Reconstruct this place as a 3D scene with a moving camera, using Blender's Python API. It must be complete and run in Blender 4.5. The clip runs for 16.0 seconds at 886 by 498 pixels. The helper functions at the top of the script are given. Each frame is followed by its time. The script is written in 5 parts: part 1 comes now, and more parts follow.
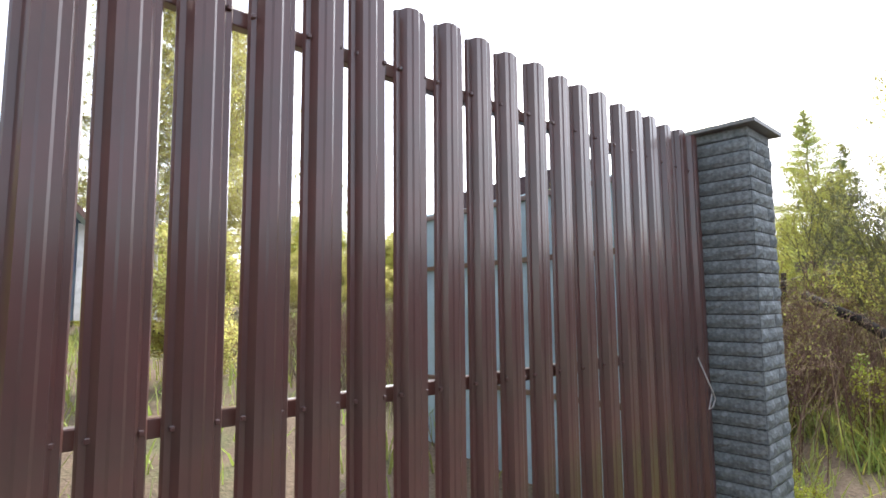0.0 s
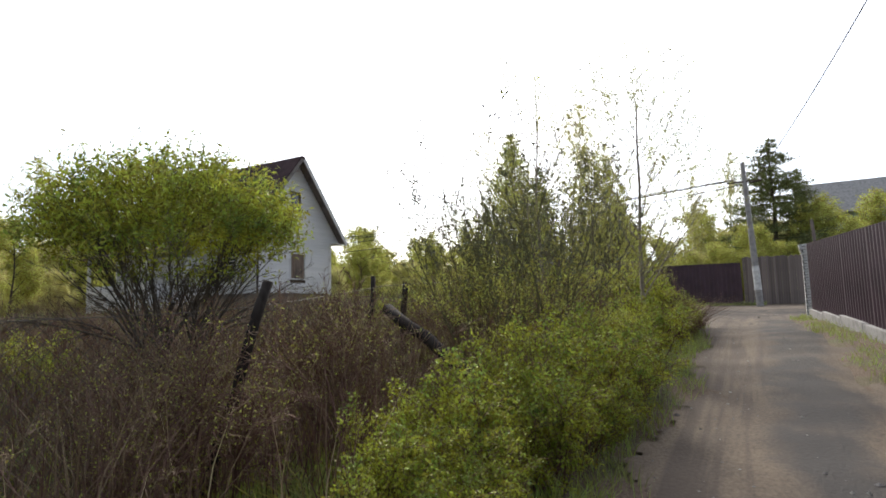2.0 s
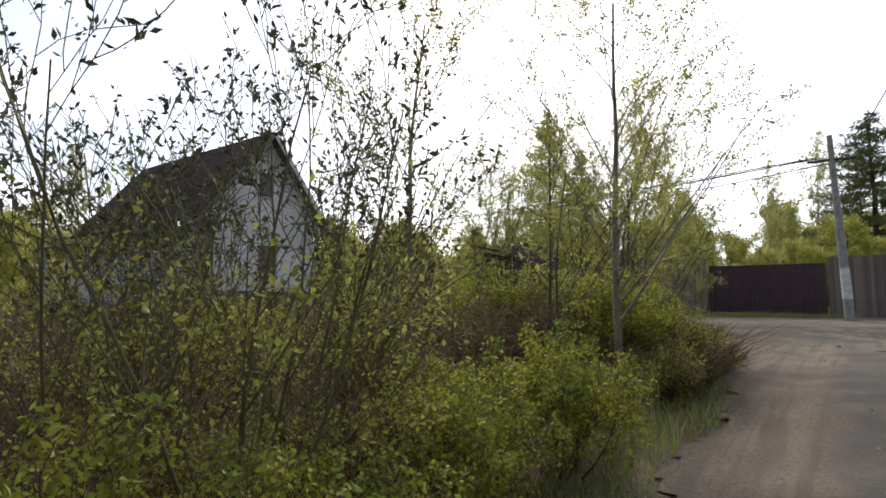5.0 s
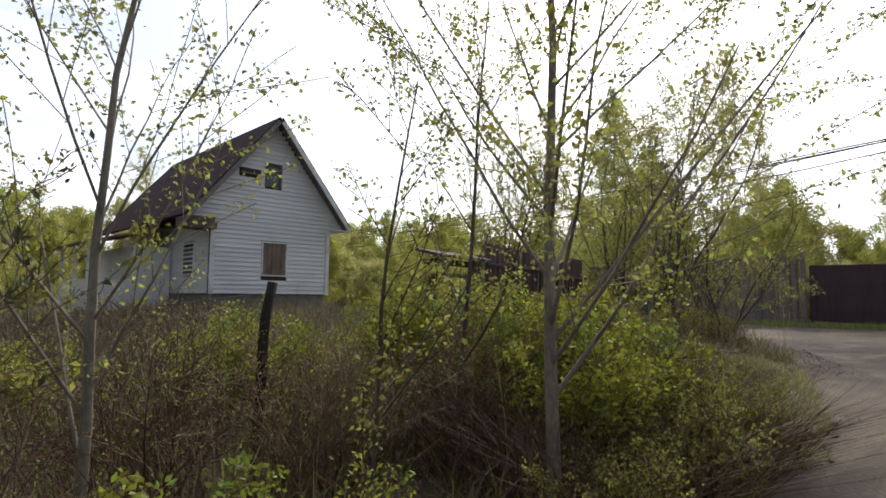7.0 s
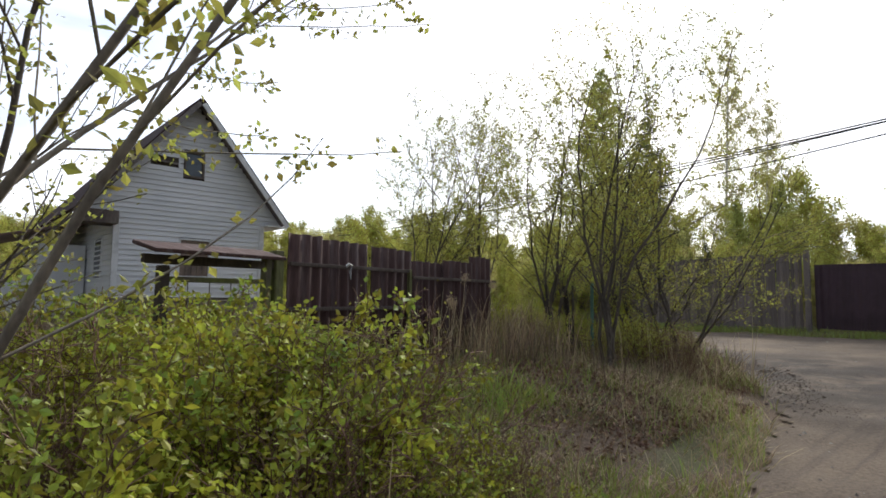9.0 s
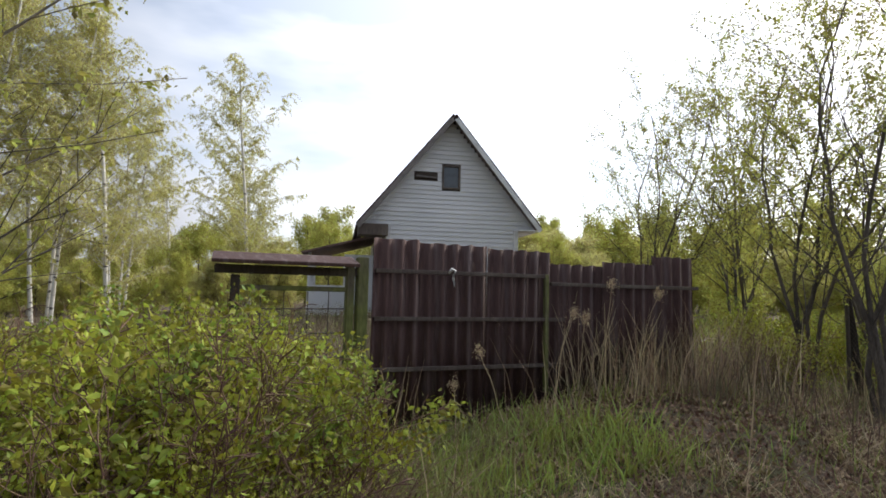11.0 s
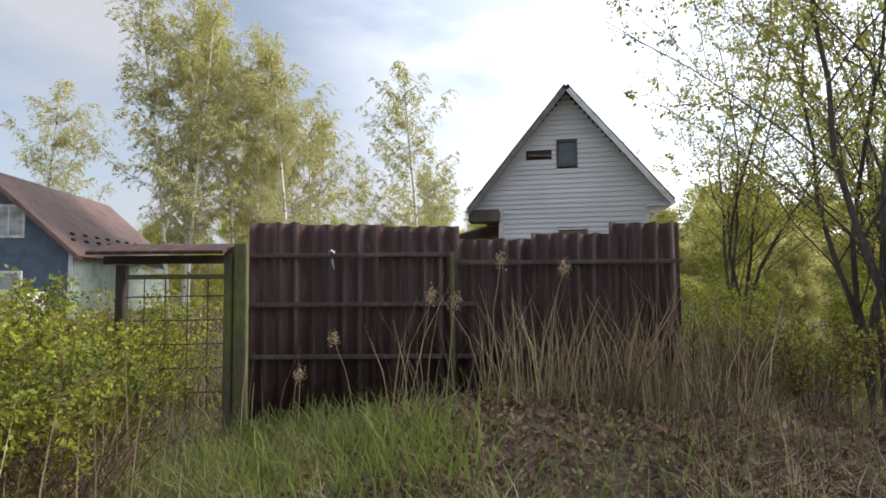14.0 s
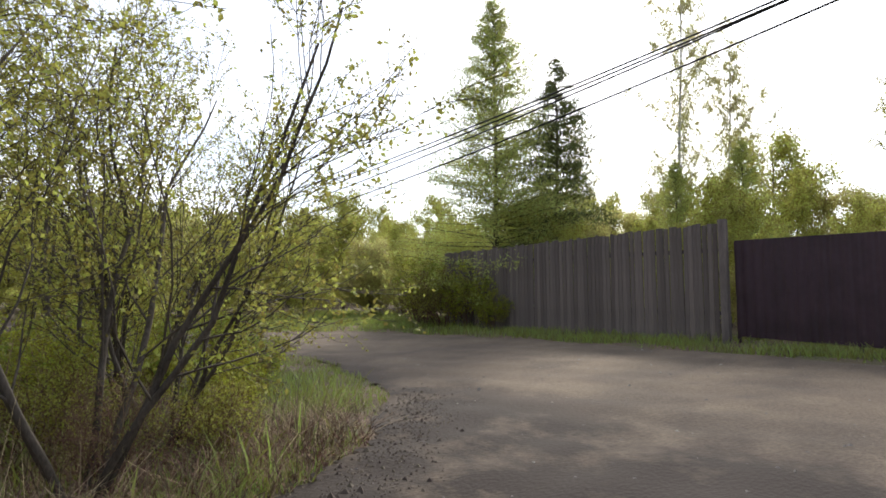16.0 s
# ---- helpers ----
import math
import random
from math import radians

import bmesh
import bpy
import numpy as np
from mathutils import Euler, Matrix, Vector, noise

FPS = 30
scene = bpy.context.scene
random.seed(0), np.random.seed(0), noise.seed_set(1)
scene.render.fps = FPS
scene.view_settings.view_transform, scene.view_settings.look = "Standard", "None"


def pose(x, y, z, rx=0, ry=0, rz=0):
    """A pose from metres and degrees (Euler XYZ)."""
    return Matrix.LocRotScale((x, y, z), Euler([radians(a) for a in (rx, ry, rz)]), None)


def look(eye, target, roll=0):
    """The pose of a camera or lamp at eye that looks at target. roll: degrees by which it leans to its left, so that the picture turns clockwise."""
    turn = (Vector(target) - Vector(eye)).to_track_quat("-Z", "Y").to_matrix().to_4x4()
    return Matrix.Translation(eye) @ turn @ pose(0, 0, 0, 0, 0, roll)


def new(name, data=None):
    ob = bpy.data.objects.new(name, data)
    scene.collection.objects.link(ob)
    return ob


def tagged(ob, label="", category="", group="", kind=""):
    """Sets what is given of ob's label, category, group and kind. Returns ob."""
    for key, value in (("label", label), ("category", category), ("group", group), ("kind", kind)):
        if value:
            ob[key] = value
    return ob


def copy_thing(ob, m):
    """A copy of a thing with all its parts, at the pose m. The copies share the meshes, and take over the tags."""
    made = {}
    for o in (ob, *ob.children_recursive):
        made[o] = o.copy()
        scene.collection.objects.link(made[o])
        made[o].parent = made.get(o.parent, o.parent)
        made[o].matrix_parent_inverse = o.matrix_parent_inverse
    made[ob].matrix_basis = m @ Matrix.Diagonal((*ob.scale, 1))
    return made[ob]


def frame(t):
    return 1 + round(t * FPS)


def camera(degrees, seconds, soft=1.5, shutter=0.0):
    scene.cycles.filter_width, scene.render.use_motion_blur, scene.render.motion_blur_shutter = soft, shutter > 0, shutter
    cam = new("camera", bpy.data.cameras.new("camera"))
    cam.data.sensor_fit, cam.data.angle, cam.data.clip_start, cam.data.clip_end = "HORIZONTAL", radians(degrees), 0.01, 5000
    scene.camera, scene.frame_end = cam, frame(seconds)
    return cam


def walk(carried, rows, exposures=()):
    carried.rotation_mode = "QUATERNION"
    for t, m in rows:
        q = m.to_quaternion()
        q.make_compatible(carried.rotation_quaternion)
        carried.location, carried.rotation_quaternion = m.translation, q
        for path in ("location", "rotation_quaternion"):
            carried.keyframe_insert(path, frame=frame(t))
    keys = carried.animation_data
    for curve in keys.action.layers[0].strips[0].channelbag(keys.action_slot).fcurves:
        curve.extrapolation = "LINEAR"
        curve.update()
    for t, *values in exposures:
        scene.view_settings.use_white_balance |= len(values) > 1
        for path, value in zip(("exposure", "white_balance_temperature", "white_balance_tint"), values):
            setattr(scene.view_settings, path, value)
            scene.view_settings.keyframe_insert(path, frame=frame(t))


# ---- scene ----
cam = camera(77.1, 16.0, soft=1.7)
PATH = [
    (0, (-0.010, -0.015, 1.508), (1.184, 1.576, 1.709), -0.56),
    (0.5, (0.712, -0.196, 1.517), (2.320, 0.976, 1.718), -1.10),
    (1, (1.474, -0.324, 1.544), (3.197, 0.672, 1.749), -1.00),
    (1.5, (2.248, -0.476, 1.556), (3.988, 0.489, 1.761), -1.09),
    (2, (3.046, -0.594, 1.581), (4.782, 0.376, 1.792), -1.40),
    (2.5, (3.893, -0.694, 1.588), (5.622, 0.290, 1.800), -1.19),
    (3, (4.669, -0.794, 1.625), (6.384, 0.213, 1.837), -1.13),
    (3.5, (5.491, -0.874, 1.615), (7.194, 0.152, 1.830), -1.04),
    (4, (6.272, -0.903, 1.654), (7.963, 0.143, 1.869), -1.03),
    (6.5, (10.157, -0.784, 2.262), (11.579, 0.613, 2.427), 1.01),
    (7, (11.057, -0.714, 2.272), (12.458, 0.703, 2.442), 0.57),
    (7.5, (11.953, -0.679, 2.299), (13.345, 0.748, 2.472), 0.35),
    (8, (12.745, -0.666, 2.327), (14.127, 0.770, 2.500), 0.30),
    (10.5, (15.728, -0.653, 2.514), (16.749, 1.059, 2.669), 4.47),
    (11, (16.175, -0.807, 2.505), (16.535, 1.154, 2.665), 1.30),
    (11.5, (16.438, -0.947, 2.495), (16.210, 1.034, 2.645), 1.44),
    (12, (16.878, -0.966, 2.491), (16.272, 0.936, 2.620), 0.95),
    (12.5, (17.198, -0.804, 2.474), (16.360, 1.009, 2.585), -0.20),
    (13, (17.589, -0.569, 2.486), (16.717, 1.229, 2.573), -0.01),
    (13.5, (18.176, -0.441, 2.508), (17.352, 1.378, 2.620), -0.41),
    (14, (18.967, -0.278, 2.464), (18.569, 1.678, 2.581), -0.41),
    (14.5, (19.770, -0.338, 2.505), (20.137, 1.624, 2.640), 0.57),
    (15, (20.650, -0.410, 2.512), (21.495, 1.398, 2.640), 0.67),
    (15.5, (21.492, -0.562, 2.506), (22.656, 1.058, 2.659), -0.43),
    (16, (22.420, -0.648, 2.507), (23.714, 0.871, 2.655), -0.28),
]
walk(cam, [(t, look(eye, target, roll)) for t, eye, target, roll in PATH], [(0, 1.45), (0.5, 1.25), (1.0, 0.92), (1.5, 0.6), (2.3, 0.30), (3.5, 0.1), (7.5, 0.0), (8.0, 0.0), (10.5, 0.25), (12.5, 0.45), (13.5, 0.55), (14.0, 0.5), (14.5, 0.85), (15.0, 0.85), (15.5, 0.6), (16.0, 0.35)])

# ---- light ----
SUN_YAW, SUN_UP = -62.0, 34.0
world = bpy.data.worlds.new("world")
scene.world = world
world.use_nodes = True
wn, wl = world.node_tree.nodes, world.node_tree.links
wn.clear()
w_out = wn.new("ShaderNodeOutputWorld")
w_bg = wn.new("ShaderNodeBackground")
w_sky = wn.new("ShaderNodeTexSky")
w_sky.sky_type, w_sky.sun_disc = "NISHITA", False
w_sky.sun_elevation, w_sky.sun_rotation = radians(SUN_UP), radians(-SUN_YAW)
w_sky.air_density, w_sky.dust_density, w_sky.ozone_density = 1.0, 1.5, 1.0
w_co = wn.new("ShaderNodeTexCoord")
w_map = wn.new("ShaderNodeMapping")
w_map.inputs["Scale"].default_value = (1.0, 1.0, 3.2)
w_map.inputs["Location"].default_value = (0.35, 0.1, 0.15)
w_no = wn.new("ShaderNodeTexNoise")
w_no.inputs["Scale"].default_value, w_no.inputs["Detail"].default_value, w_no.inputs["Roughness"].default_value = 1.5, 5.0, 0.5
w_ra = wn.new("ShaderNodeValToRGB")
w_ra.color_ramp.elements[0].position, w_ra.color_ramp.elements[1].position = 0.46, 0.64
w_ra.color_ramp.elements[0].color, w_ra.color_ramp.elements[1].color = (0.38, 0.38, 0.38, 1), (1, 1, 1, 1)
w_scale = wn.new("ShaderNodeVectorMath")
w_scale.operation = "SCALE"
w_scale.inputs["Scale"].default_value = 0.13
w_mix = wn.new("ShaderNodeMix")
w_mix.data_type = "RGBA"
w_dot = wn.new("ShaderNodeVectorMath")
w_dot.operation = "DOT_PRODUCT"
w_dot.inputs[1].default_value = (math.sin(radians(62)) * math.cos(radians(SUN_UP)), math.cos(radians(62)) * math.cos(radians(SUN_UP)), math.sin(radians(SUN_UP)))
w_glow = wn.new("ShaderNodeMapRange")
w_glow.inputs["From Min"].default_value, w_glow.inputs["From Max"].default_value = 0.2, 1.0
w_glow.inputs["To Min"].default_value, w_glow.inputs["To Max"].default_value = 0.50, 2.6
w_cl = wn.new("ShaderNodeCombineColor")
wl.new(w_co.outputs["Generated"], w_map.inputs["Vector"])
wl.new(w_map.outputs["Vector"], w_no.inputs["Vector"])
wl.new(w_no.outputs["Fac"], w_ra.inputs["Fac"])
wl.new(w_co.outputs["Generated"], w_dot.inputs[0])
wl.new(w_dot.outputs["Value"], w_glow.inputs["Value"])
for ch, k in (("Red", 0.95), ("Green", 0.98), ("Blue", 1.07)):
    w_k = wn.new("ShaderNodeMath")
    w_k.operation = "MULTIPLY"
    w_k.inputs[1].default_value = k
    wl.new(w_glow.outputs["Result"], w_k.inputs[0])
    wl.new(w_k.outputs["Value"], w_cl.inputs[ch])
wl.new(w_sky.outputs["Color"], w_scale.inputs[0])
wl.new(w_ra.outputs["Color"], w_mix.inputs["Factor"])
wl.new(w_scale.outputs["Vector"], w_mix.inputs["A"])
wl.new(w_cl.outputs["Color"], w_mix.inputs["B"])
wl.new(w_mix.outputs["Result"], w_bg.inputs["Color"])
w_bg.inputs["Strength"].default_value = 1.0
wl.new(w_bg.outputs["Background"], w_out.inputs["Surface"])

sun = new("sun", bpy.data.lights.new("sun", "SUN"))
sun.data.energy, sun.data.angle, sun.data.color = 3.0, radians(9.0), (1.0, 0.93, 0.82)
sun_from = Vector((math.sin(radians(62)) * math.cos(radians(SUN_UP)), math.cos(radians(62)) * math.cos(radians(SUN_UP)), math.sin(radians(SUN_UP))))
sun.matrix_world = look(sun_from * 60, (0, 0, 0))


# ---- materials ----
def material(name, base, rough=0.8, metal=0.0, vary=0.25, scale=6.0, fine=60.0, bump=0.3, dist=0.01, second=None, mask=(0.45, 0.65), random=0.0, island=0.0, stretch=(1, 1, 1), translucent=0.0, spec=0.3, coat=0.0):
    """A procedural surface: base colour, a second colour in patches, fine grain, relief, and variation from piece to piece."""
    m = bpy.data.materials.new(name)
    m.use_nodes = True
    n, l = m.node_tree.nodes, m.node_tree.links
    b = n["Principled BSDF"]
    b.inputs["Roughness"].default_value, b.inputs["Metallic"].default_value = rough, metal
    b.inputs["Specular IOR Level"].default_value = spec
    b.inputs["Coat Weight"].default_value, b.inputs["Coat Roughness"].default_value = coat, 0.16
    co, mp = n.new("ShaderNodeTexCoord"), n.new("ShaderNodeMapping")
    mp.inputs["Scale"].default_value = stretch
    l.new(co.outputs["Object"], mp.inputs["Vector"])
    big, small = n.new("ShaderNodeTexNoise"), n.new("ShaderNodeTexNoise")
    big.inputs["Scale"].default_value, big.inputs["Detail"].default_value = scale, 5
    small.inputs["Scale"].default_value, small.inputs["Detail"].default_value = fine, 3
    for t in (big, small):
        l.new(mp.outputs["Vector"], t.inputs["Vector"])
    ramp = n.new("ShaderNodeMapRange")
    ramp.inputs["From Min"].default_value, ramp.inputs["From Max"].default_value = mask
    l.new(big.outputs["Fac"], ramp.inputs["Value"])
    mix = n.new("ShaderNodeMix")
    mix.data_type = "RGBA"
    mix.inputs["A"].default_value = (*base, 1)
    mix.inputs["B"].default_value = (*(second or [c * 0.7 for c in base]), 1)
    l.new(ramp.outputs["Result"], mix.inputs["Factor"])
    hsv = n.new("ShaderNodeHueSaturation")
    l.new(mix.outputs["Result"], hsv.inputs["Color"])
    val = n.new("ShaderNodeMapRange")
    val.inputs["From Min"].default_value, val.inputs["From Max"].default_value = 0.25, 0.75
    val.inputs["To Min"].default_value, val.inputs["To Max"].default_value = 1 - vary, 1 + vary
    l.new(small.outputs["Fac"], val.inputs["Value"])
    last = val.outputs["Result"]
    for amount, node, socket in ((random, "ShaderNodeObjectInfo", "Random"), (island, "ShaderNodeNewGeometry", "Random Per Island")):
        if amount:
            src, r, mul = n.new(node), n.new("ShaderNodeMapRange"), n.new("ShaderNodeMath")
            r.inputs["To Min"].default_value, r.inputs["To Max"].default_value = 1 - amount, 1 + amount
            mul.operation = "MULTIPLY"
            l.new(src.outputs[socket], r.inputs["Value"])
            l.new(last, mul.inputs[0])
            l.new(r.outputs["Result"], mul.inputs[1])
            last = mul.outputs["Value"]
            if amount == island:
                h = n.new("ShaderNodeMapRange")
                h.inputs["To Min"].default_value, h.inputs["To Max"].default_value = 0.5 - 0.035, 0.5 + 0.03
                l.new(src.outputs[socket], h.inputs["Value"])
                l.new(h.outputs["Result"], hsv.inputs["Hue"])
    l.new(last, hsv.inputs["Value"])
    l.new(hsv.outputs["Color"], b.inputs["Base Color"])
    if bump:
        bp = n.new("ShaderNodeBump")
        bp.inputs["Strength"].default_value, bp.inputs["Distance"].default_value = bump, dist
        l.new(small.outputs["Fac"], bp.inputs["Height"])
        l.new(bp.outputs["Normal"], b.inputs["Normal"])
    if translucent:
        tr, ms = n.new("ShaderNodeBsdfTranslucent"), n.new("ShaderNodeMixShader")
        l.new(hsv.outputs["Color"], tr.inputs["Color"])
        ms.inputs["Fac"].default_value = translucent
        l.new(b.outputs["BSDF"], ms.inputs[1])
        l.new(tr.outputs["BSDF"], ms.inputs[2])
        l.new(ms.outputs["Shader"], n["Material Output"].inputs["Surface"])
    return m


M_GROUND = material("soil_and_grass", (0.115, 0.115, 0.055), 0.95, vary=0.45, scale=1.3, fine=35, bump=0.8, dist=0.03, second=(0.15, 0.108, 0.075), mask=(0.36, 0.52))
M_ROAD = material("packed_dirt", (0.190, 0.146, 0.104), 0.93, vary=0.25, scale=1.1, fine=34, bump=0.7, dist=0.02, second=(0.135, 0.105, 0.078), mask=(0.42, 0.62), stretch=(0.65, 1.0, 1))
rn, rl = M_ROAD.node_tree.nodes, M_ROAD.node_tree.links
r_hsv = next(k for k in rn if k.bl_idname == "ShaderNodeHueSaturation")
r_co = next(k for k in rn if k.bl_idname == "ShaderNodeTexCoord")
r_sep, r_noise, r_mul, r_mix = rn.new("ShaderNodeSeparateXYZ"), rn.new("ShaderNodeTexNoise"), rn.new("ShaderNodeMath"), rn.new("ShaderNodeMix")
r_noise.inputs["Scale"].default_value, r_noise.inputs["Detail"].default_value = 1.6, 6
r_mul.operation, r_mix.data_type = "MULTIPLY", "RGBA"
rl.new(r_co.outputs["Object"], r_sep.inputs[0])
rl.new(r_co.outputs["Object"], r_noise.inputs["Vector"])


def r_ramp(source, lo, hi, to0=0.0, to1=1.0):
    """A node that maps a socket from lo..hi to to0..to1, eased."""
    k = rn.new("ShaderNodeMapRange")
    k.interpolation_type = "SMOOTHSTEP"
    k.inputs["From Min"].default_value, k.inputs["From Max"].default_value = lo, hi
    k.inputs["To Min"].default_value, k.inputs["To Max"].default_value = to0, to1
    rl.new(source, k.inputs["Value"])
    return k.outputs["Result"]


def r_math(op, p, q):
    k = rn.new("ShaderNodeMath")
    k.operation = op
    for i, v in enumerate((p, q)):
        if isinstance(v, float):
            k.inputs[i].default_value = v
        else:
            rl.new(v, k.inputs[i])
    return k.outputs["Value"]


# grey gravel down the middle of the lane, its edges wandering, between sandy wheel tracks streaked along the way
r_wav = rn.new("ShaderNodeTexNoise")
r_wav.inputs["Scale"].default_value, r_wav.inputs["Detail"].default_value = 0.9, 7
rl.new(r_co.outputs["Object"], r_wav.inputs["Vector"])
r_y = r_math("ADD", r_sep.outputs["Y"], r_math("MULTIPLY", r_math("SUBTRACT", r_wav.outputs["Fac"], 0.5), 1.1))
r_band = r_math("MULTIPLY", r_ramp(r_y, -0.52, -0.82), r_ramp(r_y, -1.55, -1.28))
r_band = r_math("MULTIPLY", r_band, r_ramp(r_sep.outputs["X"], 21.5, 18.5))
rl.new(r_band, r_mul.inputs[0])
rl.new(r_ramp(r_noise.outputs["Fac"], 0.30, 0.55, 0.45, 0.95), r_mul.inputs[1])
r_map, r_str = rn.new("ShaderNodeMapping"), rn.new("ShaderNodeTexNoise")
r_map.inputs["Scale"].default_value = (0.22, 5.5, 1)
r_str.inputs["Scale"].default_value, r_str.inputs["Detail"].default_value = 1.0, 6
rl.new(r_co.outputs["Object"], r_map.inputs["Vector"])
rl.new(r_map.outputs["Vector"], r_str.inputs["Vector"])
r_lane = rn.new("ShaderNodeMix")
r_lane.data_type = "RGBA"
rl.new(r_hsv.outputs["Color"], r_lane.inputs["A"])
r_lane.inputs["B"].default_value = (0.105, 0.082, 0.064, 1)
rl.new(r_math("MULTIPLY", r_ramp(r_str.outputs["Fac"], 0.50, 0.62, 0.0, 0.75), r_ramp(r_sep.outputs["X"], 25.5, 22.5)), r_lane.inputs["Factor"])
rl.new(r_lane.outputs["Result"], r_mix.inputs["A"])
r_mix.inputs["B"].default_value = (0.076, 0.070, 0.064, 1)
rl.new(r_mul.outputs["Value"], r_mix.inputs["Factor"])
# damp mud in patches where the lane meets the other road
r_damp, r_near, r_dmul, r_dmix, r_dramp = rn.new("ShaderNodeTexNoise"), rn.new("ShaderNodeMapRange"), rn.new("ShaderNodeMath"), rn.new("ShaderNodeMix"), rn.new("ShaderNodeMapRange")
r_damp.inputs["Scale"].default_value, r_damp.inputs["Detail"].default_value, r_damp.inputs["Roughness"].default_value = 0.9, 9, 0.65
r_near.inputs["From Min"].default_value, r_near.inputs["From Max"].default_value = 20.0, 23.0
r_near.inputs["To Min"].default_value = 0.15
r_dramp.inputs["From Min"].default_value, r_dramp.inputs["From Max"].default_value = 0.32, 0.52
r_dmul.operation, r_dmix.data_type = "MULTIPLY", "RGBA"
rl.new(r_co.outputs["Object"], r_damp.inputs["Vector"])
rl.new(r_sep.outputs["X"], r_near.inputs["Value"])
rl.new(r_damp.outputs["Fac"], r_dramp.inputs["Value"])
rl.new(r_dramp.outputs["Result"], r_dmul.inputs[0])
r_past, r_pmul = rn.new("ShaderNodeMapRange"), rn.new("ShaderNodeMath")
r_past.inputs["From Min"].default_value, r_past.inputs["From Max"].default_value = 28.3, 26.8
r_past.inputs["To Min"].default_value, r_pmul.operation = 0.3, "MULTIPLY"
rl.new(r_sep.outputs["X"], r_past.inputs["Value"])
rl.new(r_near.outputs["Result"], r_pmul.inputs[0])
rl.new(r_past.outputs["Result"], r_pmul.inputs[1])
rl.new(r_pmul.outputs["Value"], r_dmul.inputs[1])
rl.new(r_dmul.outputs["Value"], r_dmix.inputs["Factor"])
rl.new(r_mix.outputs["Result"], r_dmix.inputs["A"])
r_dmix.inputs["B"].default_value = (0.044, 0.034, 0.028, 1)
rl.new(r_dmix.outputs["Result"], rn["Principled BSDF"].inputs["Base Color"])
M_STONE = material("gravel_stone", (0.24, 0.22, 0.20), 0.9, vary=0.2, island=0.4)
M_LEAF = material("fresh_leaf", (0.385, 0.395, 0.050), 0.55, vary=0.15, scale=2.0, fine=20, bump=0, second=(0.17, 0.23, 0.045), island=0.5, translucent=0.36)
M_LEAF_DARK = material("willow_leaf", (0.38, 0.38, 0.085), 0.55, vary=0.15, scale=2.0, bump=0, island=0.4, translucent=0.55)
M_LEAF_BIRCH = material("birch_leaf", (0.57, 0.54, 0.21), 0.6, vary=0.15, scale=0.6, bump=0, island=0.35, translucent=0.5)
M_LEAF_FAR = material("forest_leaf", (0.52, 0.52, 0.13), 0.7, vary=0.2, scale=0.4, bump=0, island=0.4, translucent=0.35)
M_NEEDLE = material("spruce_needle", (0.20, 0.225, 0.085), 0.7, vary=0.2, scale=1.0, bump=0, island=0.35, translucent=0.15)
M_LARCH = material("larch_needle", (0.52, 0.56, 0.17), 0.7, vary=0.2, scale=1.0, bump=0, island=0.3, translucent=0.35)
M_GRASS = material("grass_blade", (0.29, 0.35, 0.085), 0.6, vary=0.15, scale=1.2, bump=0, second=(0.30, 0.33, 0.12), island=0.35, translucent=0.4)
M_STRAW = material("dry_stalk", (0.50, 0.39, 0.25), 0.8, vary=0.2, scale=1.0, bump=0, second=(0.30, 0.23, 0.14), island=0.35, translucent=0.15)
M_BRAMBLE = material("dead_bramble", (0.17, 0.10, 0.072), 0.85, vary=0.25, scale=0.8, bump=0, second=(0.19, 0.14, 0.09), island=0.4)
M_WEED = material("brown_weed", (0.20, 0.15, 0.11), 0.85, vary=0.2, bump=0, second=(0.16, 0.16, 0.08), island=0.4, translucent=0.15)
M_BARK = material("grey_bark", (0.11, 0.092, 0.075), 0.9, vary=0.35, scale=5, fine=70, bump=0.6, dist=0.006, second=(0.06, 0.05, 0.042), stretch=(1, 1, 0.35))
M_BARK_PALE = material("pale_grey_bark", (0.26, 0.225, 0.18), 0.9, vary=0.3, scale=5, fine=60, bump=0.6, dist=0.005, second=(0.15, 0.13, 0.105), stretch=(1, 1, 0.35))
M_BOARDED = material("brown_window_board", (0.20, 0.15, 0.12), 0.85, vary=0.25, scale=5, fine=40, second=(0.13, 0.10, 0.085), random=0.15, stretch=(1, 1, 0.3))
M_TWIG = material("olive_twig", (0.15, 0.135, 0.07), 0.85, vary=0.25, scale=4, bump=0)
M_BIRCH = material("birch_bark", (0.62, 0.60, 0.55), 0.8, vary=0.2, scale=2.2, fine=30, bump=0.3, dist=0.01, second=(0.10, 0.09, 0.08), mask=(0.56, 0.64), stretch=(1, 1, 2.5))
M_CATKIN = material("catkin", (0.17, 0.17, 0.09), 0.8, vary=0.2, bump=0, island=0.3)
M_PICKET = material("brown_painted_steel", (0.112, 0.047, 0.042), 0.28, vary=0.06, scale=3, fine=9, bump=0.05, second=(0.085, 0.048, 0.04), random=0.06, spec=0.6, coat=0.6)
M_BRICK = material("grey_split_block", (0.185, 0.205, 0.21), 0.85, vary=0.35, scale=14, fine=55, bump=0.9, dist=0.008, second=(0.25, 0.27, 0.275), random=0.10)
M_MORTAR = material("dark_mortar", (0.10, 0.10, 0.10), 0.95, vary=0.2, fine=120)
M_CAP = material("cap_sheet", (0.24, 0.235, 0.23), 0.5, vary=0.1, metal=0.2)
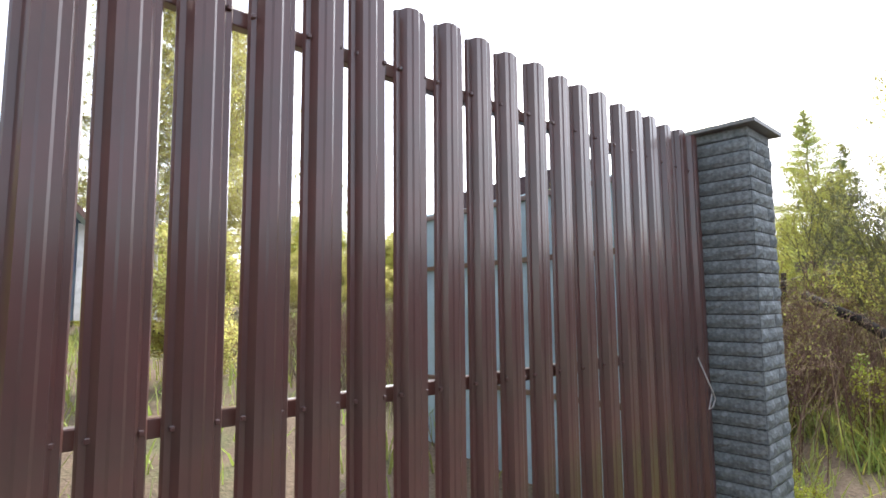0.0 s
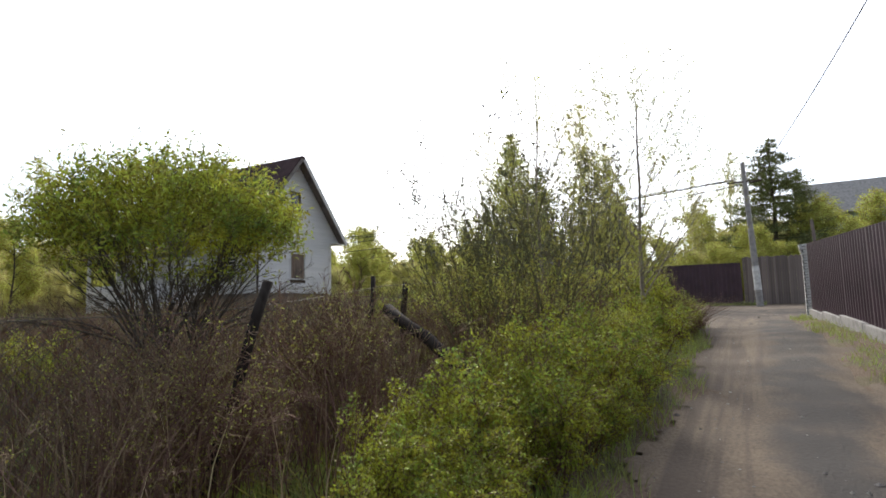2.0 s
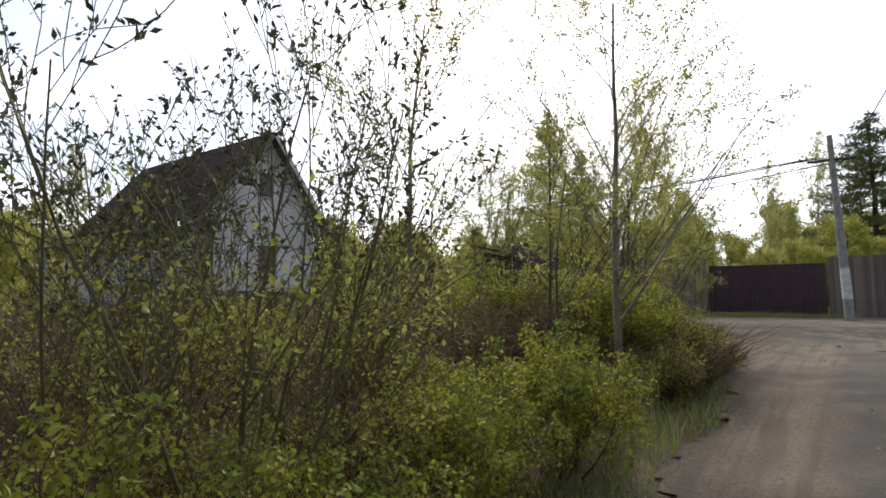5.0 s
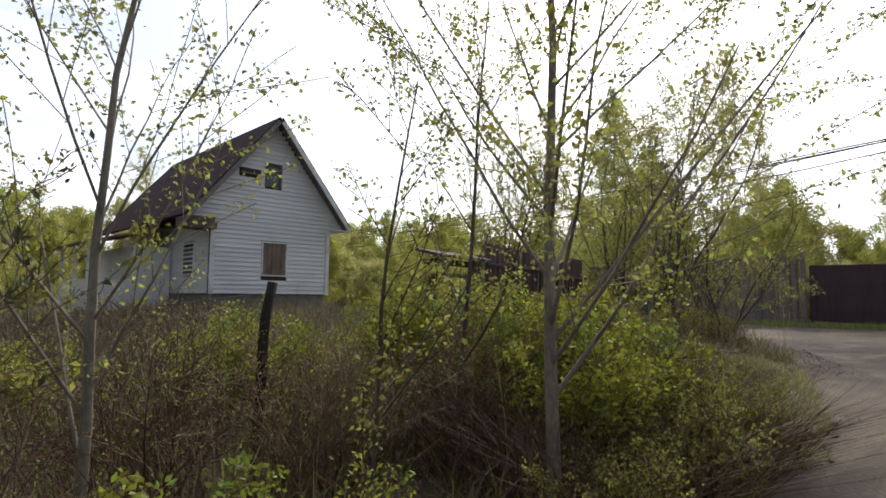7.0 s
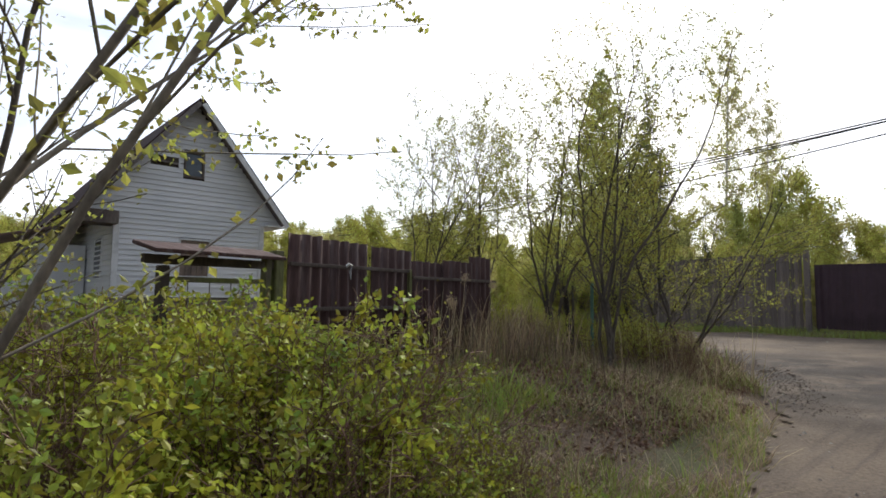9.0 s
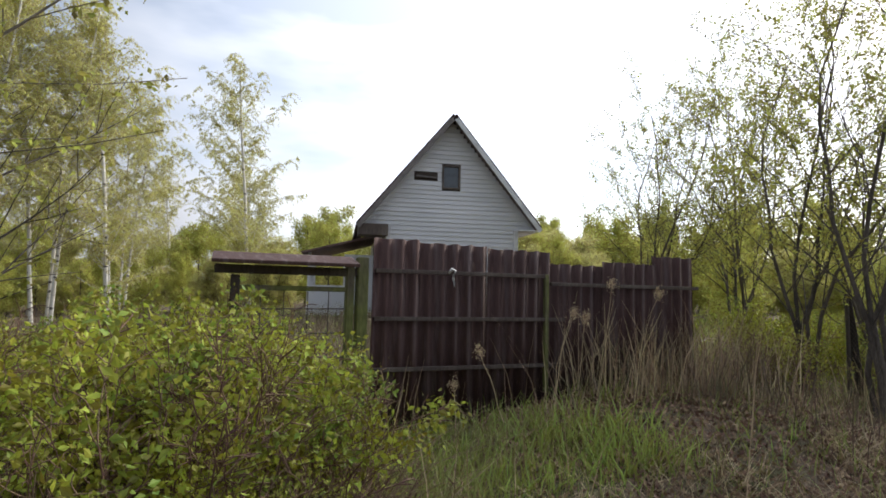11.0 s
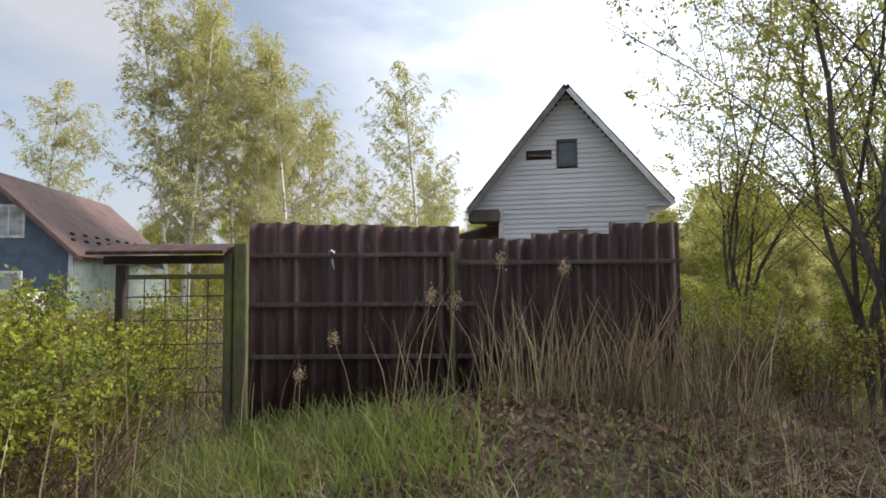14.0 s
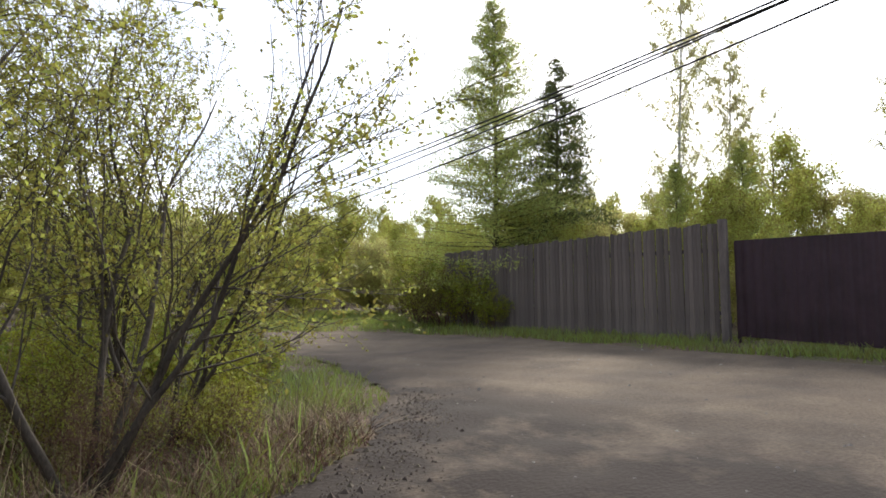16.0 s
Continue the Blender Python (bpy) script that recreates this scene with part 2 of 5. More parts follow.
M_SIDING = material("white_siding", (0.66, 0.66, 0.67), 0.6, vary=0.04, scale=0.8, fine=90, bump=0.05, second=(0.60, 0.605, 0.615), island=0.06)
M_TRIM = material("white_trim", (0.66, 0.66, 0.66), 0.6, vary=0.1, scale=3)
M_ROOF = material("dark_brown_roof", (0.052, 0.030, 0.033), 0.85, spec=0.1, vary=0.2, scale=2, fine=14, bump=0.3, dist=0.02)
M_ROOF2 = material("red_brown_roof", (0.17, 0.105, 0.09), 0.6, vary=0.12, scale=2, fine=9, bump=0.2, dist=0.02)
M_WOOD_DARK = material("dark_old_wood", (0.075, 0.058, 0.05), 0.85, vary=0.3, scale=3, fine=45, bump=0.5, dist=0.006, second=(0.12, 0.10, 0.085), stretch=(1, 1, 0.2), random=0.2)
M_ROTTEN = material("rotten_dark_wood", (0.035, 0.028, 0.024), 0.95, vary=0.35, scale=5, fine=40, bump=0.8, dist=0.01, stretch=(1, 1, 0.3))
M_CHAIN = material("teal_painted_post", (0.10, 0.20, 0.17), 0.6, vary=0.2)
M_WOOD_GREY = material("weathered_grey_board", (0.20, 0.165, 0.15), 0.9, vary=0.25, scale=4, fine=50, bump=0.5, dist=0.004, second=(0.11, 0.095, 0.09), stretch=(1, 1, 0.12), random=0.25)
M_MOSS = material("mossy_wood", (0.14, 0.15, 0.05), 0.9, vary=0.3, scale=4, fine=40, bump=0.5, second=(0.12, 0.10, 0.08), stretch=(1, 1, 0.3))
# second colour: upright streaks that paint in ridge highlights, along with paler stains
M_SLATE = material("old_brown_slate_lit_streaks", (0.072, 0.040, 0.036), 0.85, vary=0.3, scale=4, fine=40, bump=0.4, dist=0.006, second=(0.14, 0.105, 0.10), mask=(0.5, 0.72), stretch=(4, 1, 0.25), random=0.15)
M_PURPLE = material("plum_painted_sheet", (0.060, 0.032, 0.045), 0.5, vary=0.08, scale=1.5, fine=10, bump=0.05, random=0.05, spec=0.4)
M_GLASS = material("window_glass", (0.05, 0.06, 0.07), 0.08, vary=0.05, bump=0, spec=0.8)
M_PANE = material("pale_grey_window_pane", (0.36, 0.38, 0.38), 0.12, vary=0.25, scale=3, bump=0, second=(0.16, 0.18, 0.19), spec=0.7)
M_BLUE = material("blue_grey_siding", (0.10, 0.135, 0.18), 0.6, vary=0.1, scale=2, bump=0.1, island=0.06)
M_PALE = material("pale_green_wall", (0.36, 0.43, 0.40), 0.7, vary=0.1, scale=2)
M_SKYBLUE = material("pale_blue_panel", (0.34, 0.45, 0.52), 0.6, vary=0.08, scale=2)
M_CONCRETE = material("concrete", (0.32, 0.31, 0.30), 0.9, vary=0.2, scale=5, fine=60, bump=0.3)
M_WHITEPAINT = material("white_limewash", (0.65, 0.65, 0.64), 0.8, vary=0.15, scale=6)
M_WIRE = material("black_cable", (0.02, 0.02, 0.02), 0.6, bump=0)
M_STEEL = material("rusty_mesh_wire", (0.10, 0.085, 0.07), 0.7, metal=0.3, bump=0)
M_PLINTH = material("grey_plinth", (0.20, 0.18, 0.17), 0.9, vary=0.2, scale=4, fine=40, bump=0.4)
M_RED = material("red_plastic", (0.45, 0.05, 0.03), 0.4, bump=0)
M_HAZE = material("far_forest", (0.22, 0.24, 0.11), 0.9, vary=0.3, scale=0.3, bump=0)


# ---- mesh helpers ----
def mesh_from(verts, faces, mat, smooth=False):
    """A mesh from an array of places and an array of quads or triangles (all of one length), or a list of faces."""
    me = bpy.data.meshes.new("mesh")
    verts = np.asarray(verts, dtype=np.float32).reshape(-1, 3)
    if isinstance(faces, np.ndarray):
        k = faces.shape[1]
        me.vertices.add(len(verts))
        me.vertices.foreach_set("co", verts.ravel())
        me.loops.add(faces.size)
        me.loops.foreach_set("vertex_index", faces.ravel().astype(np.int32))
        me.polygons.add(len(faces))
        me.polygons.foreach_set("loop_start", np.arange(0, faces.size, k, dtype=np.int32))
        me.polygons.foreach_set("use_smooth", np.full(len(faces), smooth))
    else:
        me.from_pydata([tuple(v) for v in verts], [], faces)
    me.materials.append(mat)
    me.update(calc_edges=True)
    return me


def part(name, me, parent=None, label="", m=None):
    ob = new(name, me)
    if parent is not None:
        ob.parent = parent
    if m is not None:
        ob.matrix_basis = m
    return tagged(ob, label)


def thing(name, label, category, group="", kind="", m=None):
    ob = new(name)
    ob.empty_display_size = 0.1
    if m is not None:
        ob.matrix_basis = m
    return tagged(ob, label, category, group, kind)


def boxes(items, mat, bevel=0.0):
    """A mesh of boxes, each (x0, y0, z0, x1, y1, z1), edges bevelled."""
    bm = bmesh.new()
    for x0, y0, z0, x1, y1, z1 in items:
        mt = Matrix.Translation(((x0 + x1) / 2, (y0 + y1) / 2, (z0 + z1) / 2)) @ Matrix.Diagonal((abs(x1 - x0), abs(y1 - y0), abs(z1 - z0), 1))
        bmesh.ops.create_cube(bm, size=1, matrix=mt)
    if bevel:
        bmesh.ops.bevel(bm, geom=bm.edges[:], offset=bevel, segments=1, affect="EDGES")
    me = bpy.data.meshes.new("mesh")
    bm.to_mesh(me)
    bm.free()
    me.materials.append(mat)
    return me


def prism(outline, y0, y1, mat):
    """A solid from an outline in x and z, from y0 to y1."""
    k = len(outline)
    v = [(x, y0, z) for x, z in outline] + [(x, y1, z) for x, z in outline]
    f = [list(range(k)), list(range(2 * k - 1, k - 1, -1))] + [[i, i + k, (i + 1) % k + k, (i + 1) % k] for i in range(k)]
    me = mesh_from(v, f, mat)
    bm = bmesh.new()
    bm.from_mesh(me)
    bmesh.ops.recalc_face_normals(bm, faces=bm.faces)
    bm.to_mesh(me)
    bm.free()
    return me


def tubes(lines, mat, sides=5):
    """Tapered tubes along polylines: each a (n, 3) array of places and n radii."""
    V, F, base = [], [], 0
    for pts, rad in lines:
        pts, rad = np.asarray(pts, float), np.asarray(rad, float)
        s = sides if rad[0] > 0.012 else 3
        d = np.gradient(pts, axis=0)
        d /= np.linalg.norm(d, axis=1)[:, None] + 1e-9
        ref = np.array([0.0, 0.0, 1.0]) if abs(d[0][2]) < 0.8 else np.array([1.0, 0.0, 0.0])
        a = np.cross(d, ref)
        a /= np.linalg.norm(a, axis=1)[:, None] + 1e-9
        b = np.cross(d, a)
        an = np.arange(s) * 2 * np.pi / s
        ring = pts[:, None] + rad[:, None, None] * (np.cos(an)[None, :, None] * a[:, None] + np.sin(an)[None, :, None] * b[:, None])
        V.append(ring.reshape(-1, 3))
        i, j = np.meshgrid(np.arange(len(pts) - 1), np.arange(s), indexing="ij")
        q = np.stack([i * s + j, i * s + (j + 1) % s, (i + 1) * s + (j + 1) % s, (i + 1) * s + j], -1).reshape(-1, 4)
        F.append(q + base)
        base += len(pts) * s
    return mesh_from(np.concatenate(V), np.concatenate(F), mat, True)


def leaves(places, size, mat, rng, droop=0.0, slim=0.5):
    """Folded four-cornered leaves at the given places, turned at random."""
    p = np.asarray(places, float)
    n = len(p)
    d = rng.normal(size=(n, 3))
    d[:, 2] -= droop
    d /= np.linalg.norm(d, axis=1)[:, None]
    s = np.cross(d, rng.normal(size=(n, 3)))
    s /= np.linalg.norm(s, axis=1)[:, None]
    up = np.cross(d, s)
    L = size * rng.uniform(0.6, 1.35, n)[:, None]
    v = np.stack([p, p + d * L * 0.45 + s * L * slim * 0.5 + up * L * 0.08, p + d * L, p + d * L * 0.45 - s * L * slim * 0.5 + up * L * 0.08], 1)
    return mesh_from(v.reshape(-1, 3), np.arange(4 * n).reshape(-1, 4), mat)


def limb(rng, start, way, length, r0, nodes=7, wander=0.12, lift=0.0):
    """One bent, tapering limb."""
    pts, d = [np.array(start, float)], np.array(way, float)
    d /= np.linalg.norm(d)
    for _ in range(nodes - 1):
        d = d + rng.normal(size=3) * wander + np.array([0, 0, lift])
        d /= np.linalg.norm(d)
        pts.append(pts[-1] + d * length / (nodes - 1))
    return np.array(pts), np.linspace(r0, max(r0 * 0.25, 0.0022), nodes)


def branching(rng, start, way, length, r0, levels, kids, angle, ratio, wander=0.1, lift=0.0, first=0.3, nodes=8, thin=0.55):
    """A limb with its branches. Returns all limbs, and the places along the thinnest ones."""
    lines, tips = [limb(rng, start, way, length, r0, nodes, wander, lift)], []
    pts, rad = lines[0]
    if levels == 0:
        u = rng.uniform(0.15, 1, max(2, int(length * 14)))
        idx = u * (len(pts) - 1)
        i0 = np.minimum(idx.astype(int), len(pts) - 2)
        return lines, list(pts[i0] + (pts[i0 + 1] - pts[i0]) * (idx - i0)[:, None])
    for k in range(kids[0]):
        u = first + (1 - first) * (k + rng.uniform(0, 1)) / kids[0]
        i = min(int(u * (len(pts) - 1)), len(pts) - 2)
        q = pts[i] + (pts[i + 1] - pts[i]) * (u * (len(pts) - 1) - i)
        d = pts[i + 1] - pts[i]
        d /= np.linalg.norm(d)
        side = np.cross(d, rng.normal(size=3))
        side /= np.linalg.norm(side)
        a = radians(angle * rng.uniform(0.7, 1.3))
        l2, t2 = branching(rng, q, d * math.cos(a) + side * math.sin(a), length * ratio * (1.15 - 0.6 * u) * rng.uniform(0.7, 1.2), max(rad[i] * thin, 0.0028), levels - 1, kids[1:] or kids, angle, ratio, wander * 1.2, lift, 0.15, 6, thin)
        lines += l2
        tips += t2
    return lines, tips


def ground_z(x, y):
    """The height of the ground: the lane climbs along x, with a bank on the hedge side."""
    x, y = np.asarray(x, float), np.asarray(y, float)
    g = np.interp(x, [-30, 0, 6, 10, 15, 22, 34, 80], [-0.6, -0.05, 0.22, 0.55, 0.98, 1.12, 1.36, 1.9])
    side = np.clip((y - 1.2) / 10, 0, 1) * np.clip((27 - x) / 7, 0, 1) * 0.55
    mound = 0.42 * np.exp(-((x - 19.2) / 2.2) ** 2 - ((y - 3.6) / 1.6) ** 2)
    return g + side + mound


def gz(x, y):
    return float(ground_z(x, y))


# ---- ground and road ----
LEFT = [(-30, 0.3), (2, 0.3), (6.5, 0.26), (9.3, 0.13), (12.4, 0.14), (16.6, 0.4), (19, 0.85), (21, 1.5), (23.2, 2.4), (24.3, 3.0), (25.6, 4.0), (26.4, 5.0)]
BEND = [(29.95, 6.0), (29.9, 9.0), (29.2, 12.0), (27.4, 14.1), (24.8, 15.3), (22.6, 17.5), (21.5, 23.0), (19.5, 30.0)]


def left_edge(x):
    return float(np.interp(x, [p[0] for p in LEFT[:12]], [p[1] for p in LEFT[:12]]))


def in_road(x, y):
    """Where the lane and the road that it meets lie."""
    x, y = np.asarray(x, float), np.asarray(y, float)
    wob = 0.10 * np.sin(x * 1.7 + 0.6 * np.sin(y * 2.1)) + 0.06 * np.sin(x * 4.1 + 1) + 0.05 * np.sin(y * 3.3) + 0.04 * np.sin(x * 11 + 3 * np.sin(y * 9)) + 0.03 * np.sin(x * 23 + y * 17)
    le = np.interp(x, [p[0] for p in LEFT[:12]], [p[1] for p in LEFT[:12]])
    re = np.interp(x, [-30, 13, 20, 22, 23, 24], [-3.2, -1.75, -1.35, -1.7, -4, -40])
    lane = (y < le + wob) & (y > re + wob) & (x < 26.5)
    near = np.interp(y, [-40, 4, 5.0, 9.0], [23, 25.4, 26.4, 27.5])
    far = np.interp(y, [-40, 0, 9], [33.6, 33.3, 32.6])
    cross = (x > near + wob) & (x < far + wob * 0.7) & (y < 9)
    bend = np.zeros(np.broadcast(x, y).shape, bool)
    for (ax, ay), (bx, by) in zip(BEND, BEND[1:]):
        dx, dy = bx - ax, by - ay
        u = np.clip(((x - ax) * dx + (y - ay) * dy) / (dx * dx + dy * dy), 0, 1)
        bend |= np.hypot(x - ax - u * dx, y - ay - u * dy) < 2.45 + wob * 0.6
    return lane | cross | (bend & (y > 6))


def sheet(xs, ys, z, mat, keep=None):
    X, Y = np.meshgrid(xs, ys, indexing="ij")
    Z = z(X, Y)
    i, j = np.meshgrid(np.arange(len(xs) - 1), np.arange(len(ys) - 1), indexing="ij")
    k = len(ys)
    q = np.stack([i * k + j, (i + 1) * k + j, (i + 1) * k + j + 1, i * k + j + 1], -1).reshape(-1, 4)
    if keep is not None:
        ok = keep((X[:-1, :-1] + X[1:, 1:]) / 2, (Y[:-1, :-1] + Y[1:, 1:]) / 2).ravel()
        q = q[ok]
        used, inv = np.unique(q, return_inverse=True)
        return mesh_from(np.stack([X, Y, Z], -1).reshape(-1, 3)[used], inv.reshape(-1, 4), mat, True)
    return mesh_from(np.stack([X, Y, Z], -1).reshape(-1, 3), q, mat, True)


def rough_ground(x, y):
    b = 0.05 * np.sin(x * 1.3) * np.sin(y * 1.7 + 1) + 0.03 * np.sin(x * 3.7 + y * 2.2) + 0.015 * np.sin(x * 9 + 2 * np.sin(y * 7))
    far = np.clip((y - 45) / 80, 0, 1) * 4
    r = in_road(x, y)
    deep = r & in_road(x, y + 0.3) & in_road(x, y - 0.3) & in_road(x + 0.3, y) & in_road(x - 0.3, y)
    return ground_z(x, y) + far + np.where(deep, -0.14, np.where(r, -0.03, b * 0.6))


def rough_road(x, y):
    ruts = -0.035 * (np.exp(-((y + 1.62 + 0.05 * np.sin(x)) / 0.22) ** 2) + np.exp(-((y + 0.28 + 0.06 * np.sin(x * 0.8)) / 0.24) ** 2)) * np.clip((23 - x) / 3, 0, 1)
    ruts = ruts + 0.011 * np.sin(y * 9 + x * 0.7 + np.sin(x * 1.3)) * np.clip((x - 22.5) / 1.5, 0, 1) * np.clip((28 - x) / 2, 0, 1)
    return ground_z(x, y) + ruts + 0.012 * np.sin(x * 2.1) * np.sin(y * 2.9) + 0.006 * np.sin(x * 7 + y * 3) + 0.004


def steps(a, b, fine0, fine1, fine, coarse):
    """Places from a to b: close together between fine0 and fine1, further apart outside."""
    low = np.linspace(a, fine0, max(2, int((fine0 - a) / coarse) + 1))
    mid = np.linspace(fine0, fine1, int((fine1 - fine0) / fine) + 1)
    high = np.linspace(fine1, b, max(2, int((b - fine1) / coarse) + 1))
    return np.unique(np.concatenate([low, mid, high]))


tagged(new("ground", sheet(steps(-160, 400, -3, 36, 0.22, 8), steps(-160, 420, -4, 13, 0.22, 8), rough_ground, M_GROUND)), "rough grassy ground with bare soil patches beside the lane", "ground", kind="structure")
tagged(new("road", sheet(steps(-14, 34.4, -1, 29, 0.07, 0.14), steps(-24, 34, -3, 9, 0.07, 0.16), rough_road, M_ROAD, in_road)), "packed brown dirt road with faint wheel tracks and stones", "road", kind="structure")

# ---- picket fence and pillar ----
def fence_y(x):
    return 1.31 + 0.1016 * x


def picket_mesh():
    """A pressed steel picket: two flanges and a raised middle with a rolled centre."""
    half = [(-0.065, 0.004), (-0.060, -0.004), (-0.046, -0.004), (-0.034, -0.026), (-0.016, -0.026), (-0.010, -0.029), (0.010, -0.029), (0.016, -0.026), (0.034, -0.026), (0.046, -0.004), (0.060, -0.004), (0.065, 0.004)]
    front = half
    back = [(x, y + 0.0025) for x, y in half]
    rows = [0.0, 2.30, 2.36]
    V, F = [], []
    for k, z in enumerate(rows):
        for x, y in front + back:
            V.append((x, y, z + (0.012 * math.cos(x / 0.059 * 1.5) if k == 2 else 0)))
    n = len(front)
    for k in range(len(rows) - 1):
        a, b = k * 2 * n, (k + 1) * 2 * n
        for i in range(n - 1):
            F.append((a + i, a + i + 1, b + i + 1, b + i))
            F.append((a + n + i + 1, a + n + i, b + n + i, b + n + i + 1))
        F.append((a + n, a, b, b + n))
        F.append((a + n - 1, a + 2 * n - 1, b + 2 * n - 1, b + n - 1))
    t = (len(rows) - 1) * 2 * n
    for i in range(n - 1):
        F.append((t + i, t + i + 1, t + n + i + 1, t + n + i))
    return mesh_from(V, F, M_PICKET)


fence = thing("picket_fence", "tall fence of glossy brown steel pickets beside a stone pillar", "fence")
tilt = math.atan(0.1016)
picket_me = picket_mesh()
x, k = 2.945, 0
while x > -5:
    part("picket", picket_me, fence, m=Matrix.Translation((x, fence_y(x) - 0.012, 0.07 + 0.006 * math.sin(k * 2.3))) @ Matrix.Rotation(tilt, 4, "Z") @ Matrix.Rotation(0.004 * math.sin(k * 1.7), 4, "Y"))
    x -= 0.1553
    k += 1
bolt_me = boxes([(-0.006, -0.006, -0.006, 0.006, 0.004, 0.006)], M_PICKET, 0.002)
for z in (2.235, 1.25, 0.45):
    part("rail", boxes([(-5.2, 0, z - 0.022, 3.05, 0.035, z + 0.022)], M_PICKET, 0.003), fence, m=Matrix.Translation((0, 1.322, 0)) @ Matrix.Rotation(tilt, 4, "Z"))
for k in range(40):
    px = 2.945 - 0.1553 * k
    for z in (2.235, 1.25):
        for dx in (-0.048, 0.048):
            part("bolt", bolt_me, fence, m=Matrix.Translation((px + dx, fence_y(px + dx) - 0.020, z)))
part("end_post", boxes([(-0.03, -0.01, 0.02, 0.03, 0.05, 2.40)], M_PICKET, 0.003), fence, m=Matrix.Translation((3.02, 1.625, 0)) @ Matrix.Rotation(tilt, 4, "Z"))
rope = tubes([(np.array([(0, 0, 1.22), (0.02, -0.03, 1.12), (0.06, -0.04, 1.04), (0.10, -0.03, 1.0), (0.07, -0.03, 0.96), (0.03, -0.03, 0.95), (0.06, -0.035, 1.03)]), np.full(7, 0.004))], M_TRIM)
rope_ob = part("rope", rope, None, "loop of pale twine hanging from the brown picket fence", Matrix.Translation((2.86, 1.57, 0)))
tagged(rope_ob, category="rope")


def rock_brick(w, d, h, seed):
    """A block with a split, uneven face on its outer sides."""
    rs = random.Random(seed)
    nx, nz = 6, 3
    V, F = [], []
    for j in range(nz + 1):
        for i in range(nx + 1):
            edge = i in (0, nx) or j in (0, nz)
            V.append(((i / nx - 0.5) * w, -(0.003 if edge else rs.uniform(0.008, 0.019)), (j / nz) * h))
    for j in range(nz):
        for i in range(nx):
            a = j * (nx + 1) + i
            F.append((a, a + 1, a + nx + 2, a + nx + 1))
    b = len(V)
    V += [(-w / 2, d, 0), (w / 2, d, 0), (w / 2, d, h), (-w / 2, d, h)]
    low, top = list(range(nx + 1)), list(range(nz * (nx + 1), (nz + 1) * (nx + 1)))
    F.append((b, b + 1, *reversed(low)))
    F.append((*top, b + 2, b + 3))
    F.append((*[j * (nx + 1) for j in range(nz + 1)], b + 3, b))
    F.append((b + 1, b + 2, *[j * (nx + 1) + nx for j in reversed(range(nz + 1))]))
    F.append((b + 1, b, b + 3, b + 2))
    return mesh_from(V, F, M_BRICK)


PILLAR = Matrix.Translation((3.055, 1.33, 0)) @ Matrix.Rotation(tilt, 4, "Z")
PW = 0.345
pillar = thing("pillar", "square pillar of grey split-face blocks under a sheet metal cap", "pillar", m=PILLAR)
part("core", boxes([(0.008, 0.008, -0.1, PW - 0.008, PW - 0.008, 2.40)], M_MORTAR), pillar)
BH = 0.0735
longs = [rock_brick(0.228, 0.10, BH - 0.006, s) for s in range(5)]
fulls = [rock_brick(0.338, 0.10, BH - 0.006, s + 40) for s in range(5)]
shorts = [rock_brick(0.105, 0.10, BH - 0.006, s + 20) for s in range(5)]
for c in range(34):
    z = 2.398 - BH * (c + 1) + 0.004
    for side in range(4):
        turn = Matrix.Translation((PW / 2, PW / 2, 0)) @ Matrix.Rotation(side * math.pi / 2, 4, "Z") @ Matrix.Translation((-PW / 2, -PW / 2, 0))
        order = [("s", 0.0), ("l", 0.113)] if (c + side) % 2 == 0 else [("l", 0.0), ("s", 0.236)]
        if side % 2:
            order = [("f", 0.0015)]
        for kind, x0 in order:
            w = {"s": 0.105, "l": 0.228, "f": 0.338}[kind]
            me = {"s": shorts, "l": longs, "f": fulls}[kind][(c * 3 + side * 2 + (kind == "s")) % 5]
            part("brick", me, pillar, m=turn @ Matrix.Translation((x0 + w / 2 + 0.002, 0.0, z)))
part("top_block", boxes([(0.0, 0.0, 2.404, PW, PW, 2.458)], M_BRICK, 0.006), pillar)
cap = bmesh.new()
o = 0.055
bmesh.ops.create_cube(cap, size=1, matrix=Matrix.Translation((PW / 2, PW / 2, 2.470)) @ Matrix.Diagonal((PW + 2 * o, PW + 2 * o, 0.022, 1)))
bmesh.ops.create_cone(cap, cap_ends=True, segments=4, radius1=(PW / 2 + o) * 1.4142, radius2=0.01, depth=0.075, matrix=Matrix.Translation((PW / 2, PW / 2, 2.5185)) @ Matrix.Rotation(math.pi / 4, 4, "Z"))
cap_me = bpy.data.meshes.new("cap")
cap.to_mesh(cap_me)
cap.free()
cap_me.materials.append(M_CAP)
part("cap", cap_me, pillar, "grey folded sheet metal cap")

# ---- garden behind the picket fence ----
side = thing("side_fence", "pale blue sheet fence on brown rails behind the stone pillar", "fence", m=Matrix.Translation((3.12, 1.72, 0)) @ Matrix.Rotation(radians(91), 4, "Z"))
for k in range(9):
    part("panel", boxes([(0.006 + k * 0.30, 0, 0.12, 0.294 + k * 0.30, 0.018, 2.36 + 0.008 * (k % 3))], M_SKYBLUE, 0.004), side)
for z in (0.85, 1.85, 2.33):
    part("rail", boxes([(0, 0.022, z - 0.02, 2.72, 0.05, z + 0.02)], M_PICKET, 0.003), side)
part("post", boxes([(2.72, -0.02, 0.0, 2.78, 0.05, 2.30)], M_SKYBLUE, 0.004), side)


